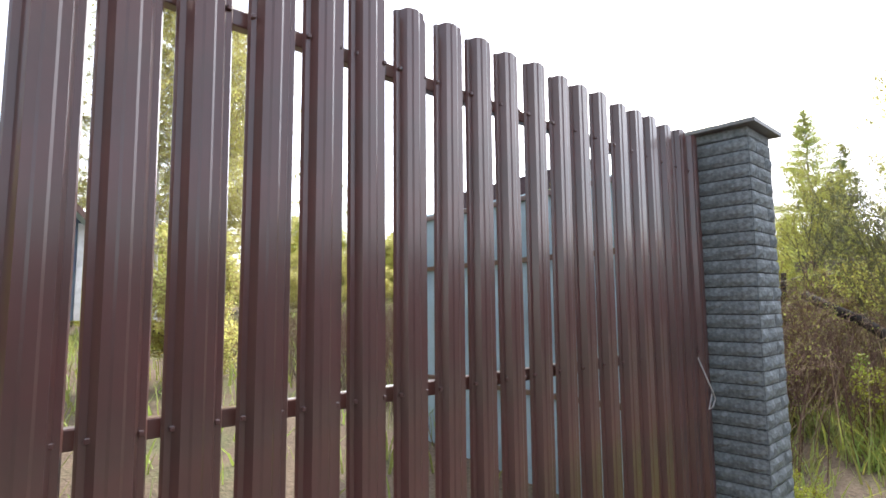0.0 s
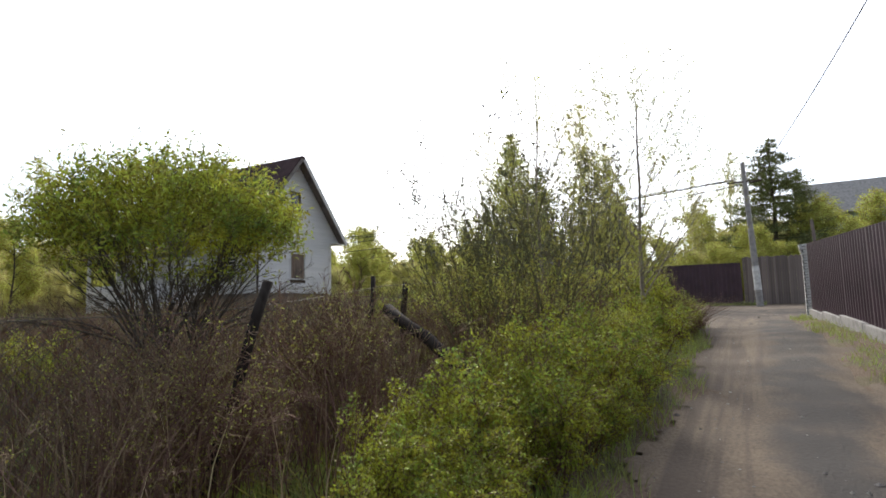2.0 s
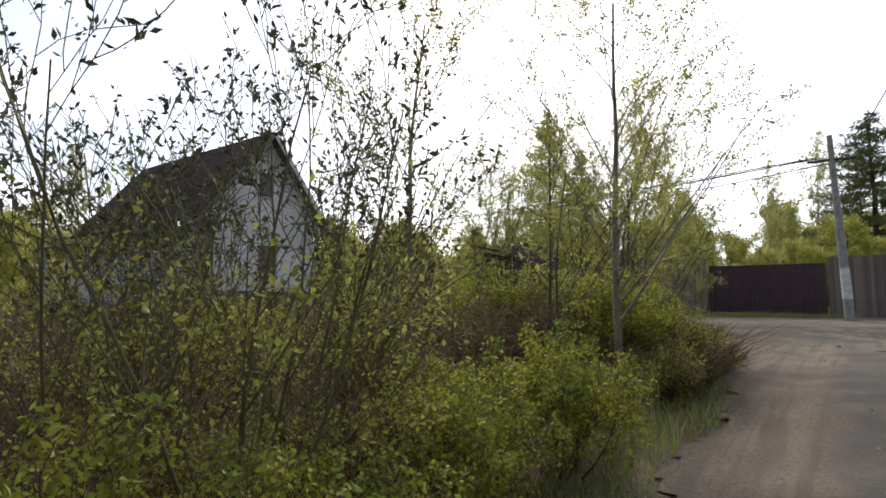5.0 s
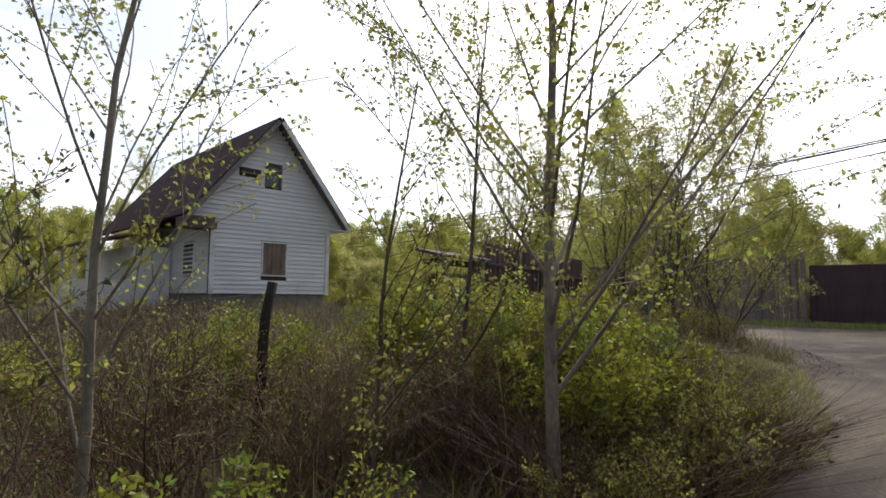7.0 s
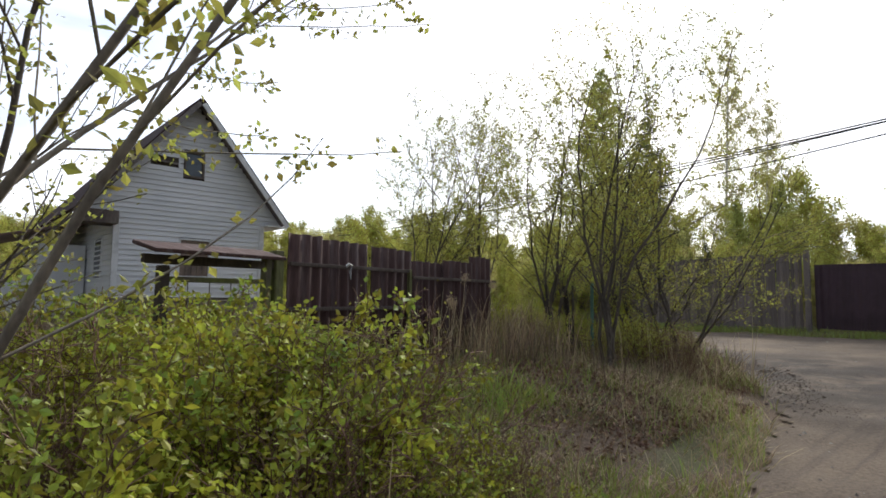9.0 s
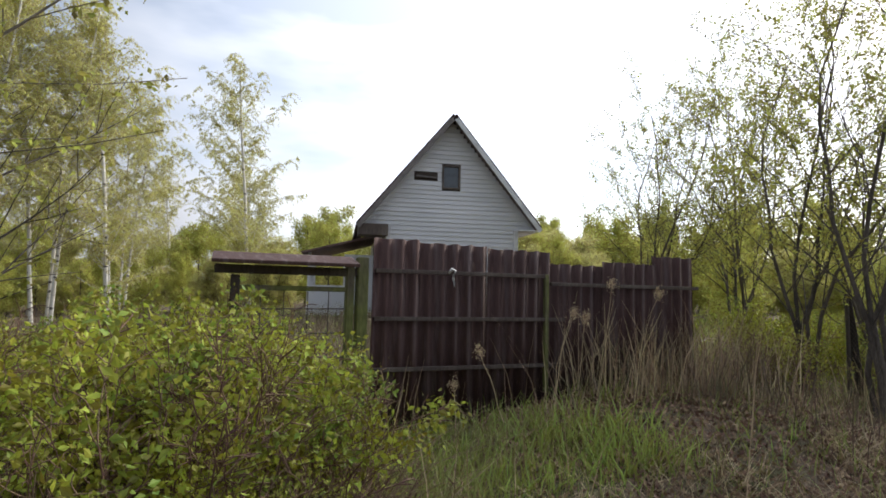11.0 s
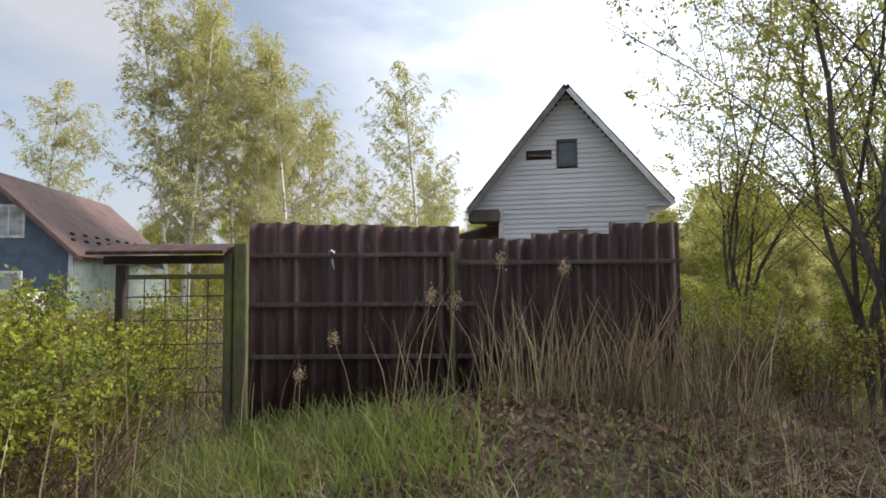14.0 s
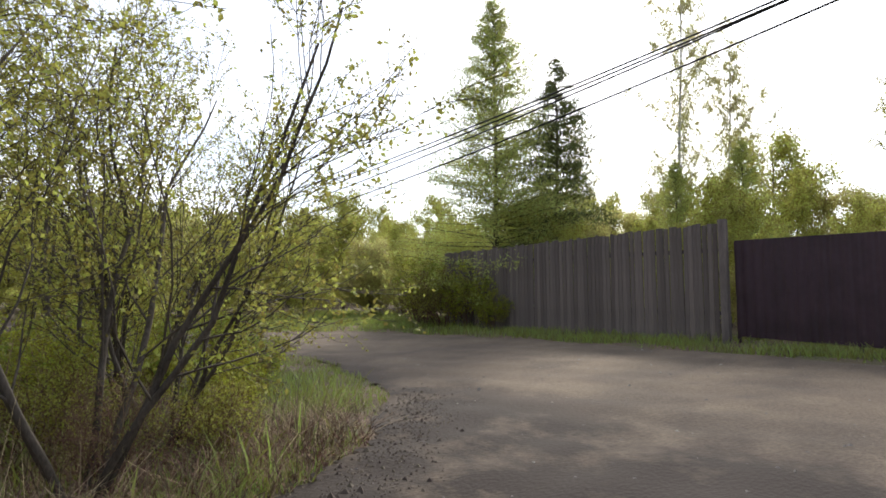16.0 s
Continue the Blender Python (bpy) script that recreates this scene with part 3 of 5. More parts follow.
# ---- white gabled house ----
HX0, HX1, HY, HB, HE = 17.46, 21.35, 15.20, 2.30, 4.45
APX, APZ = 19.31, 7.77
LE, RE, EZ = (16.62, 4.42), (21.95, 4.50), 4.5
house = thing("gabled_house", "white boarded wooden house with a steep dark brown roof", "house")


def siding(x0, x1, z0, z1, top, holes, course=0.135):
    """Lapped boards between x0 and x1; top(z) gives the span left under a gable; holes are (x0, x1, z0, z1)."""
    V, F = [], []
    z = z0
    while z < z1:
        zt = min(z + course, z1)
        a, b = top((z + zt) / 2)
        if b - a > 0.05:
            cuts = [(a, b)]
            for hx0, hx1, hz0, hz1 in holes:
                if zt > hz0 and z < hz1:
                    new_cuts = []
                    for p, q in cuts:
                        if hx0 > p:
                            new_cuts.append((p, min(q, hx0)))
                        if hx1 < q:
                            new_cuts.append((max(p, hx1), q))
                    cuts = [c for c in new_cuts if c[1] - c[0] > 0.01]
            for p, q in cuts:
                i = len(V)
                V += [(p, -0.032, z), (q, -0.032, z), (q, -0.002, zt), (p, -0.002, zt), (p, 0.0, z), (q, 0.0, z)]
                F += [(i, i + 1, i + 2, i + 3), (i + 4, i + 5, i + 1, i)]
        z = zt
    return mesh_from(V, F, M_SIDING)


def gable_span(z):
    if z <= HE + 0.02:
        return HX0, HX1
    u = (APZ - 0.12 - z) / (APZ - 0.12 - EZ)
    return APX - u * (APX - LE[0]), APX + u * (RE[0] - APX)


WIN = [(19.0, 19.86, 2.83, 3.90), (19.03, 19.59, 5.58, 6.32)]
VENT = (18.2, 18.90, 5.88, 6.06)
part("siding", siding(HX0, HX1, HB, APZ - 0.15, gable_span, WIN + [VENT]), house, m=Matrix.Translation((0, HY, 0)))
part("frame_wall", prism([(HX0, HB), (HX1, HB), (HX1, HE), (RE[0] - 0.12, HE + 0.02), (APX, APZ - 0.3), (LE[0] + 0.12, HE + 0.02), (HX0, HE)], HY + 0.06, HY + 0.16, M_WOOD_DARK), house)
part("side_wall", boxes([(HX0, HY + 0.17, HB, HX0 + 0.12, HY + 8.5, HE)], M_SIDING), house)
part("side_wall", boxes([(HX1 - 0.12, HY + 0.17, HB, HX1, HY + 8.5, HE)], M_SIDING), house)
part("back_wall", prism([(HX0, HB), (HX1, HB), (HX1, HE), (APX, APZ - 0.3), (HX0, HE)], HY + 8.4, HY + 8.5, M_SIDING), house)
part("plinth", boxes([(HX0 + 0.04, HY + 0.06, 1.3, HX1 - 0.04, HY + 8.4, HB - 0.004)], M_PLINTH, 0.02), house)
for a in (HX0 - 0.04, HX1 - 0.10):
    part("corner_board", boxes([(a, HY - 0.055, HB - 0.03, a + 0.14, HY - 0.034, HE + 0.02)], M_TRIM, 0.004), house, "white corner board")


def slope(p, q, thick, y0, y1, mat):
    """A roof plane with thickness, from the eave p to the ridge q (x, z)."""
    n = Vector((-(q[1] - p[1]), q[0] - p[0])).normalized() * thick
    if n[1] < 0:
        n = -n
    return prism([p, q, (q[0] + n[0], q[1] + n[1]), (p[0] + n[0], p[1] + n[1])], y0, y1, mat)


RY0, RY1 = HY - 0.42, HY + 8.8
part("roof", slope(LE, (APX, APZ - 0.06), 0.07, RY0, RY1, M_ROOF), house, "dark brown roof slope")
part("roof", slope(RE, (APX, APZ - 0.06), 0.07, RY0, RY1, M_ROOF), house, "dark brown roof slope")
# the left bargeboard and eave board take darker materials than the right ones
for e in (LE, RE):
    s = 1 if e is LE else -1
    part("bargeboard", slope((e[0] + s * 0.03, e[1] - 0.13), (APX, APZ - 0.20), 0.13, RY0 - 0.02, RY0 + 0.02, M_TRIM if e is RE else M_PLINTH), house, "narrow bargeboard")
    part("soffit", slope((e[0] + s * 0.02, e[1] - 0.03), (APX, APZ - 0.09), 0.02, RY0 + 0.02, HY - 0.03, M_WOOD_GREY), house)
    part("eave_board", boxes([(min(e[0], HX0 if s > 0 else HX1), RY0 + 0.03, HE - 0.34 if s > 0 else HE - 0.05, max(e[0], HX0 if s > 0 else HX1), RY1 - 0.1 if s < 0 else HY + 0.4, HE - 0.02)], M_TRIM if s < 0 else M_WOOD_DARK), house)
for n, (a, b, c, d) in enumerate(WIN):
    win = tagged(new("window"), "boarded window in a pale frame" if n == 0 else "small dark attic window in a worn frame")
    win.parent = house
    win.matrix_basis = Matrix.Translation((a, HY, c))
    w, h, fr = b - a, d - c, 0.05 if n == 0 else 0.06
    part("window_frame", boxes([(0, -0.04, 0, fr, 0.05, h), (w - fr, -0.04, 0, w, 0.05, h), (fr, -0.038, 0, w - fr, 0.05, fr), (fr, -0.038, h - fr, w - fr, 0.05, h)], M_TRIM if n == 0 else M_WOOD_DARK, 0.004), win)
    if n == 0:
        for k in range(5):
            bw = (w - 2 * fr) / 5
            part("board", boxes([(fr + k * bw + 0.006, 0.0, fr, fr + (k + 1) * bw - 0.006, 0.02, h - fr)], M_BOARDED, 0.003), win)
    else:
        part("pane", boxes([(fr, 0.01, fr, w - fr, 0.016, h - fr)], M_GLASS), win)
part("vent_gap", boxes([(VENT[0], HY + 0.0, VENT[2], VENT[1], HY + 0.05, VENT[3])], M_WOOD_DARK), house, "dark gap where a board has come off")
part("loose_board", boxes([(0, -0.01, 0, 0.62, 0.01, 0.05)], M_PLINTH, 0.003), house, m=Matrix.Translation((18.26, HY - 0.03, 5.92)) @ Matrix.Rotation(0.06, 4, "Y"))
# side window and lean-to porch
win = tagged(new("window"), "dark side window")
win.parent = house
win.matrix_basis = Matrix.Translation((HX0 - 0.01, 16.35, 2.75))
part("window_frame", boxes([(-0.03, 0, 0, 0.03, 0.05, 1.15), (-0.03, 0.85, 0, 0.03, 0.9, 1.15), (-0.03, 0.05, 0, 0.03, 0.85, 0.05), (-0.03, 0.05, 1.10, 0.03, 0.85, 1.15)], M_TRIM), win)
part("pane", boxes([(-0.012, 0.05, 0.05, 0.004, 0.85, 1.1)], M_GLASS), win)
part("side_siding", siding(0, 8.3, HB, HE, lambda z: (0, 8.3), [(1.15, 2.05, 2.75, 3.9)]), house, m=Matrix.Translation((HX0, HY + 8.4, 0)) @ Matrix.Rotation(-math.pi / 2, 4, "Z"))
part("porch_roof", boxes([(0, 0, 0, 2.6, 4.3, 0.07)], M_ROOF2, 0.01), house, "rusty brown lean-to roof", Matrix.Translation((14.9, 17.9, 3.72)) @ Matrix.Rotation(radians(-15), 4, "Y"))
part("porch_wall", boxes([(15.1, 18.2, 1.7, 17.4, 22.0, 2.7)], M_SIDING), house)
part("porch_wall", boxes([(16.3, 18.2, 2.7, 17.4, 22.0, 3.75)], M_SIDING), house)
for py in (18.25, 20.0, 21.9):
    part("porch_post", boxes([(15.1, py, 2.7, 15.2, py + 0.1, 3.85)], M_TRIM), house)

# ---- corrugated fence and wicket gate ----
CF = Matrix.Translation((16.44, 4.0, 0)) @ Matrix.Rotation(math.atan2(0.70, 3.66), 4, "Z")
corr = thing("corrugated_fence", "leaning fence of dark brown corrugated sheets nailed to wooden rails", "fence", m=CF)


def wavy(w, h, pitch=0.13, amp=0.028, mat=None):
    n = int(w / pitch * 8)
    xs = np.linspace(0, w, n + 1)
    ys = -amp * np.cos(xs / pitch * 2 * np.pi)
    jag = 0.006 * np.sin(xs * 37)
    V = np.concatenate([np.stack([xs, ys + o2, z + (jag if z else 0 * jag)], 1) for z, o2 in ((0.0, 0), (h, 0), (h, 0.007), (0.0, 0.007))])
    k = n + 1
    i = np.arange(n)
    F = np.concatenate([np.stack([i + r * k, i + 1 + r * k, i + 1 + ((r + 1) % 4) * k, i + ((r + 1) % 4) * k], 1) for r in range(4)])
    return mesh_from(V, F, mat or M_SLATE, True)


tops = [(0.0, 0.42, 2.97, 1.42), (0.40, 1.12, 2.955, 1.45), (1.08, 1.76, 2.93, 1.55), (1.74, 2.44, 2.82, 1.65), (2.36, 3.10, 2.86, 1.75), (3.02, 3.62, 2.95, 1.8)]
for k, (a, b, t, z0) in enumerate(tops):
    part("sheet", wavy(b - a, t - z0 + 0.25), corr, m=Matrix.Translation((a, 0.008 * (k % 2), z0 - 0.25)) @ Matrix.Rotation(0.012 * (-1) ** k, 4, "X"))
for z, a, b in ((2.69, 0.02, 1.70), (2.28, 0.02, 1.9), (1.85, 0.02, 1.9), (2.62, 1.75, 3.6)):
    part("rail", boxes([(a, -0.07, z - 0.018, b, -0.032, z + 0.018)], M_WOOD_DARK, 0.004), corr, "thin grey batten")
part("rail", boxes([(1.68, -0.075, 1.6, 1.72, -0.035, 2.71)], M_MOSS, 0.004), corr, "greyish upright batten")
gate = thing("wicket_gate", "mossy wooden wicket gate with rusty wire mesh and boarded top", "gate", m=CF)
part("post", boxes([(-0.13, -0.05, 1.2, -0.035, 0.06, 2.80)], M_MOSS, 0.01), gate, "mossy square gatepost")
part("post", boxes([(-0.22, -0.03, 1.2, -0.15, 0.05, 2.77)], M_MOSS, 0.01), gate, "mossy square gatepost")
part("post", boxes([(-1.13, -0.04, 1.2, -1.06, 0.05, 2.62)], M_WOOD_DARK, 0.008), gate, "dark old gatepost")
part("gate_roof", boxes([(0, 0, 0, 1.12, 0.36, 0.03)], M_SLATE, 0.004), gate, "weathered board cover", Matrix.Translation((-1.27, -0.22, 2.70)) @ Matrix.Rotation(0.22, 4, "X"))
part("lintel", boxes([(-1.25, -0.02, 2.63, -0.04, 0.03, 2.70)], M_WOOD_DARK, 0.006), gate)
part("gate_rail", boxes([(-1.06, -0.02, 2.50, -0.22, 0.015, 2.54)], M_MOSS, 0.004), gate)
wires = [(np.array([(-1.06, 0, z), (-0.22, 0, z + 0.01)]), np.array([0.007, 0.007])) for z in (2.35, 2.15, 1.95, 1.75, 1.55)]
wires += [(np.array([(x, 0, 1.4), (x, 0, 2.5)]), np.array([0.005, 0.005])) for x in (-0.9, -0.72, -0.53, -0.36)]
part("wire_mesh", tubes(wires, M_STEEL, 4), gate, "rusty wide-meshed wire")

# ---- road fences ----
def sheet_fence(name, label, p, q, z0, z1, mat, pitch=0.2, side=1):
    """A fence of ribbed panels two metres wide from p to q."""
    d = Vector((q[0] - p[0], q[1] - p[1]))
    n = max(1, round(d.length / 2.0))
    w = d.length / n
    th = thing(name, label, "fence", m=Matrix.Translation((p[0], p[1], 0)) @ Matrix.Rotation(math.atan2(d[1], d[0]), 4, "Z"))
    V, F = [], []
    xs, ys = [], []
    k = 0
    while k * pitch / 4 <= w:
        xs.append(k * pitch / 4)
        ys.append((0, 0, 0.02, 0.02)[k % 4])
        k += 1
    me_cache = None
    for j in range(n):
        a = j * w
        g0, g1 = z0(a / d.length), z1(a / d.length)
        g0b, g1b = z0((a + w) / d.length), z1((a + w) / d.length)
        V = []
        for z in (0, 1, 2, 3):
            for xx, yy in zip(xs, ys):
                u = xx / w
                bot, top = g0 + (g0b - g0) * u, g1 + (g1b - g1) * u
                V.append((xx, yy + (0.003 if z > 1 else 0), top if z in (1, 2) else bot))
        kk = len(xs)
        F = [(i + r * kk, i + 1 + r * kk, i + 1 + ((r + 1) % 4) * kk, i + ((r + 1) % 4) * kk) for r in range(4) for i in range(kk - 1)]
        part("panel", mesh_from(V, F, mat), th, m=Matrix.Translation((a, 0.002 * (j % 2), 0)))
        part("post", boxes([(a - 0.03, side * 0.06 - 0.025, g0 - 0.3, a + 0.03, side * 0.06 + 0.025, g1 - 0.02)], mat), th)
    return th


def ramp(a, b):
    return lambda u: a + (b - a) * u


# plum fence beyond the crossing
sheet_fence("plum_fence", "plum-coloured profiled sheet fence standing beyond the crossing road", (34.64, 4.25), (34.11, -0.02), ramp(1.52, 1.44), ramp(3.52, 3.46), M_PURPLE)
# long plum fence on the right of the lane
sheet_fence("lane_fence", "long plum profiled sheet fence on a concrete footing", (-6.0, -3.55), (20.6, -1.86), ramp(-0.05, 1.32), ramp(1.75, 3.05), M_PURPLE, side=-1)
foot = thing("fence_footing", "pale concrete strip footing under the plum fence", "footing")
for k in range(14):
    a = -6.0 + k * 1.9
    ya = -3.55 + 1.69 * (a + 6) / 26.6
    part("block", boxes([(0, -0.09, -0.25, 1.885, 0.09, 0.16)], M_CONCRETE, 0.012), foot, m=Matrix.Translation((a, ya, gz(a + 0.9, ya))) @ Matrix.Rotation(math.atan2(1.69, 26.6), 4, "Z") @ Matrix.Rotation(-0.052, 4, "Y"))
wp = thing("brick_pillar", "slim whitewashed brick pillar ending the plum fence", "pillar", m=Matrix.Translation((20.72, -2.02, 0)))
part("core", boxes([(0.012, 0.012, 0.9, 0.268, 0.268, 3.0)], M_MORTAR), wp)
wb = boxes([(0, 0, 0, 0.25, 0.12, 0.065)], M_WHITEPAINT, 0.004)
for c in range(26):
    g = 0.0 if c < 22 else 0.014 * (c - 21)
    for s in range(4):
        turn = Matrix.Translation((0.14, 0.14, 0)) @ Matrix.Rotation(s * math.pi / 2, 4, "Z") @ Matrix.Translation((-0.14, -0.14 - g, 0))
        part("brick", wb, wp, m=turn @ Matrix.Translation((0.0 if (c + s) % 2 else 0.03, 0, 1.10 + c * 0.0755)))

# grey board fence along the crossing road
board_fence = thing("board_fence", "tall fence of weathered grey vertical boards along the crossing road", "fence")
P0, P1 = Vector((34.68, 4.62)), Vector((34.04, 12.9))
d = P1 - P0
rng = random.Random(4)
board_me = [boxes([(-w / 2, -0.012, 0, w / 2, 0.012, 1)], M_WOOD_GREY, 0.003) for w in (0.094, 0.100, 0.105)]
n = int(d.length / 0.104)
ang = math.atan2(d[1], d[0])
for k in range(n):
    u = (k + 0.5) / n
    q = P0 + d * u
    zb = 1.38 - 0.06 * u
    zt = 3.93 - 0.26 * u + rng.uniform(-0.03, 0.03)
    part("board", board_me[k % 3], board_fence, m=Matrix.Translation((q[0], q[1], zb)) @ Matrix.Rotation(ang, 4, "Z") @ Matrix.Rotation(rng.uniform(-0.008, 0.008), 4, "Y") @ Matrix.Diagonal((1, 1, zt - zb, 1)))
part("rail", boxes([(0, -0.07, 1.95, d.length, -0.02, 2.03), (0, -0.07, 3.3, d.length, -0.02, 3.38)], M_WOOD_DARK), board_fence, m=Matrix.Translation((P0[0], P0[1], 0)) @ Matrix.Rotation(ang, 4, "Z"))
post = tagged(part("gate_post", boxes([(34.48, 4.36, 1.2, 34.62, 4.52, 3.98)], M_WOOD_GREY, 0.012), None), "thick leaning weathered post between grey boards and plum sheet", "post")
# second, darker board fence behind the pole
bf2 = thing("board_fence", "dark grey board fence behind the utility pole", "fence")
for k in range(90):
    q = Vector((34.1, -0.15)).lerp(Vector((35.5, -9.3)), k / 90)
    part("board", board_me[k % 3], bf2, m=Matrix.Translation((q[0], q[1], 1.35)) @ Matrix.Rotation(math.atan2(-9.15, 1.4), 4, "Z") @ Matrix.Diagonal((1, 1, 2.35 + rng.uniform(-0.03, 0.03), 1)))

# ---- poles and cables ----
pole = thing("utility_pole", "leaning concrete utility pole with a whitewashed band", "utility pole")
pole_b, pole_t = np.array([31.25, -0.72, 1.3]), np.array([31.92, -0.47, 7.94])
part("shaft", tubes([(np.linspace(pole_b, pole_t, 6), np.linspace(0.15, 0.09, 6))], M_CONCRETE, 10), pole)
part("paint_band", tubes([(np.linspace(pole_b + (pole_t - pole_b) * 0.11, pole_b + (pole_t - pole_b) * 0.27, 2), np.array([0.153, 0.143]))], M_WHITEPAINT, 10), pole, "chipped white paint band")
part("crossarm", boxes([(31.75, -1.2, 6.98, 31.85, 0.25, 7.06)], M_WOOD_DARK, 0.01), pole)
ins = tubes([(np.array([(0, 0, 0), (0, 0, 0.06), (0, 0, 0.12)]), np.array([0.02, 0.045, 0.03]))], M_TRIM, 8)
for yy in (-1.1, -0.1, 0.18):
    part("insulator", ins, pole, m=Matrix.Translation((31.8, yy, 7.06)))
stake = tagged(part("pole", tubes([(np.array([(31.8, -3.1, 1.2), (31.5, -2.9, 5.0)]), np.array([0.07, 0.06]))], M_WOOD_GREY, 8)), "thin bare wooden pole beside the dark board fence", "pole")


def cable(name, a, b, sag, r=0.021):
    a, b = np.array(a, float), np.array(b, float)
    u = np.linspace(0, 1, 24)[:, None]
    p = a + (b - a) * u
    p[:, 2] -= sag * 4 * (u * (1 - u))[:, 0]
    return tagged(part(name, tubes([(p, np.full(24, r))], M_WIRE, 4)), "sagging black overhead cable strung from the utility pole", "cable", group="overhead cables")


CABLES = [((31.8, -0.1, 7.17), (33.6, 44, 7.1), 0.6), ((31.8, 0.18, 7.12), (34.4, 44, 6.7), 0.7), ((31.8, -1.1, 6.98), (33.8, 44, 6.1), 0.95), ((31.8, -0.1, 7.12), (33.9, 44, 7.0), 0.62)]
for a, b, s in CABLES:
    cable("cable", a, b, s)
cable("cable", (31.8, -0.9, 7.12), (9.0, -3.5, 7.4), 0.35, 0.015)

# ---- blue-grey house ----
BH_M = Matrix.Translation((1.12, 17.44, 0)) @ Matrix.Rotation(radians(20), 4, "Z")
blue = thing("blue_house", "blue-grey boarded house with a red-brown roof and small porch", "house", m=BH_M)
BW, BL, BE, BA, BG = 6.25, 10.0, 3.75, 6.75, 1.2
bs = []


def blue_boards():
    V, F, z = [], [], BG
    while z < BA - 0.15:
        zt = z + 0.16
        u = 1 if z < BE else max(0, (BA - (z + zt) / 2) / (BA - BE))
        a, b = -BW / 2 - u * BW / 2, -BW / 2 + u * BW / 2
        i = len(V)
        V += [(a, -0.02, z), (b, -0.02, z), (b, -0.004, zt), (a, -0.004, zt), (a, 0, z), (b, 0, z)]
        F += [(i, i + 1, i + 2, i + 3), (i + 4, i + 5, i + 1, i)]
        z = zt
    return mesh_from(V, F, M_BLUE)


part("siding", blue_boards(), blue)
part("gable_wall", prism([(-BW, BG), (0, BG), (0, BE), (-BW / 2, BA - 0.1), (-BW, BE)], 0.002, 0.1, M_BLUE), blue)
part("side_wall", boxes([(-0.1, 0.1, BG, 0.0, BL, BE)], M_PALE), blue, "pale green side wall")
part("side_wall", boxes([(-BW, 0.1, BG, -BW + 0.1, BL, BE)], M_BLUE), blue)
for e, s in (((0.35, BE - 0.3), 1), ((-BW - 0.35, BE - 0.3), -1)):
    part("roof", slope(e, (-BW / 2, BA), 0.08, -0.4, BL + 0.3, M_ROOF2), blue, "red-brown tiled metal roof slope")
    part("bargeboard", slope((e[0], e[1] - 0.1), (-BW / 2, BA - 0.1), 0.12, -0.43, -0.4, M_ROOF2), blue)
part("corner_board", boxes([(-0.12, -0.05, BG, 0.03, -0.022, BE)], M_TRIM), blue)


def white_window(parent, x, z, w, h, y=-0.02):
    wi = tagged(new("window"), "white-framed double window")
    wi.parent = parent
    wi.matrix_basis = Matrix.Translation((x, y, z))
    part("window_frame", boxes([(0, -0.03, 0, 0.1, 0.02, h), (w - 0.1, -0.03, 0, w, 0.02, h), (0.1, -0.03, 0, w - 0.1, 0.02, 0.1), (0.1, -0.03, h - 0.1, w - 0.1, 0.02, h), (w / 2 - 0.03, -0.028, 0.1, w / 2 + 0.03, 0.02, h - 0.1)], M_TRIM), wi)
    part("pane", boxes([(0.1, -0.01, 0.1, w / 2 - 0.03, 0.0, h - 0.1)], M_PANE), wi)
    part("pane", boxes([(w / 2 + 0.03, -0.01, 0.1, w - 0.1, 0.0, h - 0.1)], M_PANE), wi)


rake = math.atan2(BA - BE + 0.3, BW / 2 + 0.35)
for row in (0.9, 1.3):
    for k in range(9):
        gx, gy = 0.35 - row * math.cos(rake), 0.6 + k * 1.05 + (0.5 if row > 1 else 0)
        part("snow_guard", boxes([(-0.05, -0.12, 0.0, 0.05, 0.12, 0.09)], M_ROOF, 0.01), blue, "dark snow guard", m=Matrix.Translation((gx, gy, BE - 0.3 + row * math.sin(rake) + 0.08)) @ Matrix.Rotation(rake, 4, "Y"))
part("soffit", slope((-BW - 0.33, BE - 0.34), (-BW / 2, BA - 0.05), 0.02, -0.39, -0.02, M_PALE), blue, "pale boarded soffit")
part("soffit", slope((0.33, BE - 0.34), (-BW / 2, BA - 0.05), 0.02, -0.39, -0.02, M_PALE), blue, "pale boarded soffit")
white_window(blue, -2.75, 4.2, 1.1, 1.25)
white_window(blue, -4.15, 4.2, 1.1, 1.25)
dish = tagged(new("satellite_dish", tubes([(np.array([(0, 0, 0), (0, -0.05, 0), (0, -0.12, 0)]), np.array([0.05, 0.2, 0.28]))], M_RED, 16)), "round red satellite dish on the blue-grey gable", "satellite dish")
dish.matrix_basis = BH_M @ Matrix.Translation((-3.25, -0.05, 4.25))
por = tagged(new("porch"), "small gabled porch with white posts")
por.parent = blue
por.matrix_basis = Matrix.Translation((-4.6, -1.6, 0))
part("porch_roof", slope((-1.25, 2.85), (0, 3.95), 0.06, -0.2, 1.5, M_ROOF2), por)
part("porch_roof", slope((1.25, 2.85), (0, 3.95), 0.06, -0.2, 1.5, M_ROOF2), por)
part("porch_gable", prism([(-1.1, 2.85), (1.1, 2.85), (0, 3.8)], -0.15, -0.1, M_TRIM), por)
for px in (-1.0, 0.9):
    part("porch_post", boxes([(px, -0.15, 1.2, px + 0.1, -0.05, 2.85)], M_TRIM), por)
part("veranda", boxes([(1.2, 0.3, 1.2, 3.8, 1.5, 2.2)], M_TRIM), por)
white_window(por, 1.3, 2.2, 2.3, 0.75, 0.3)

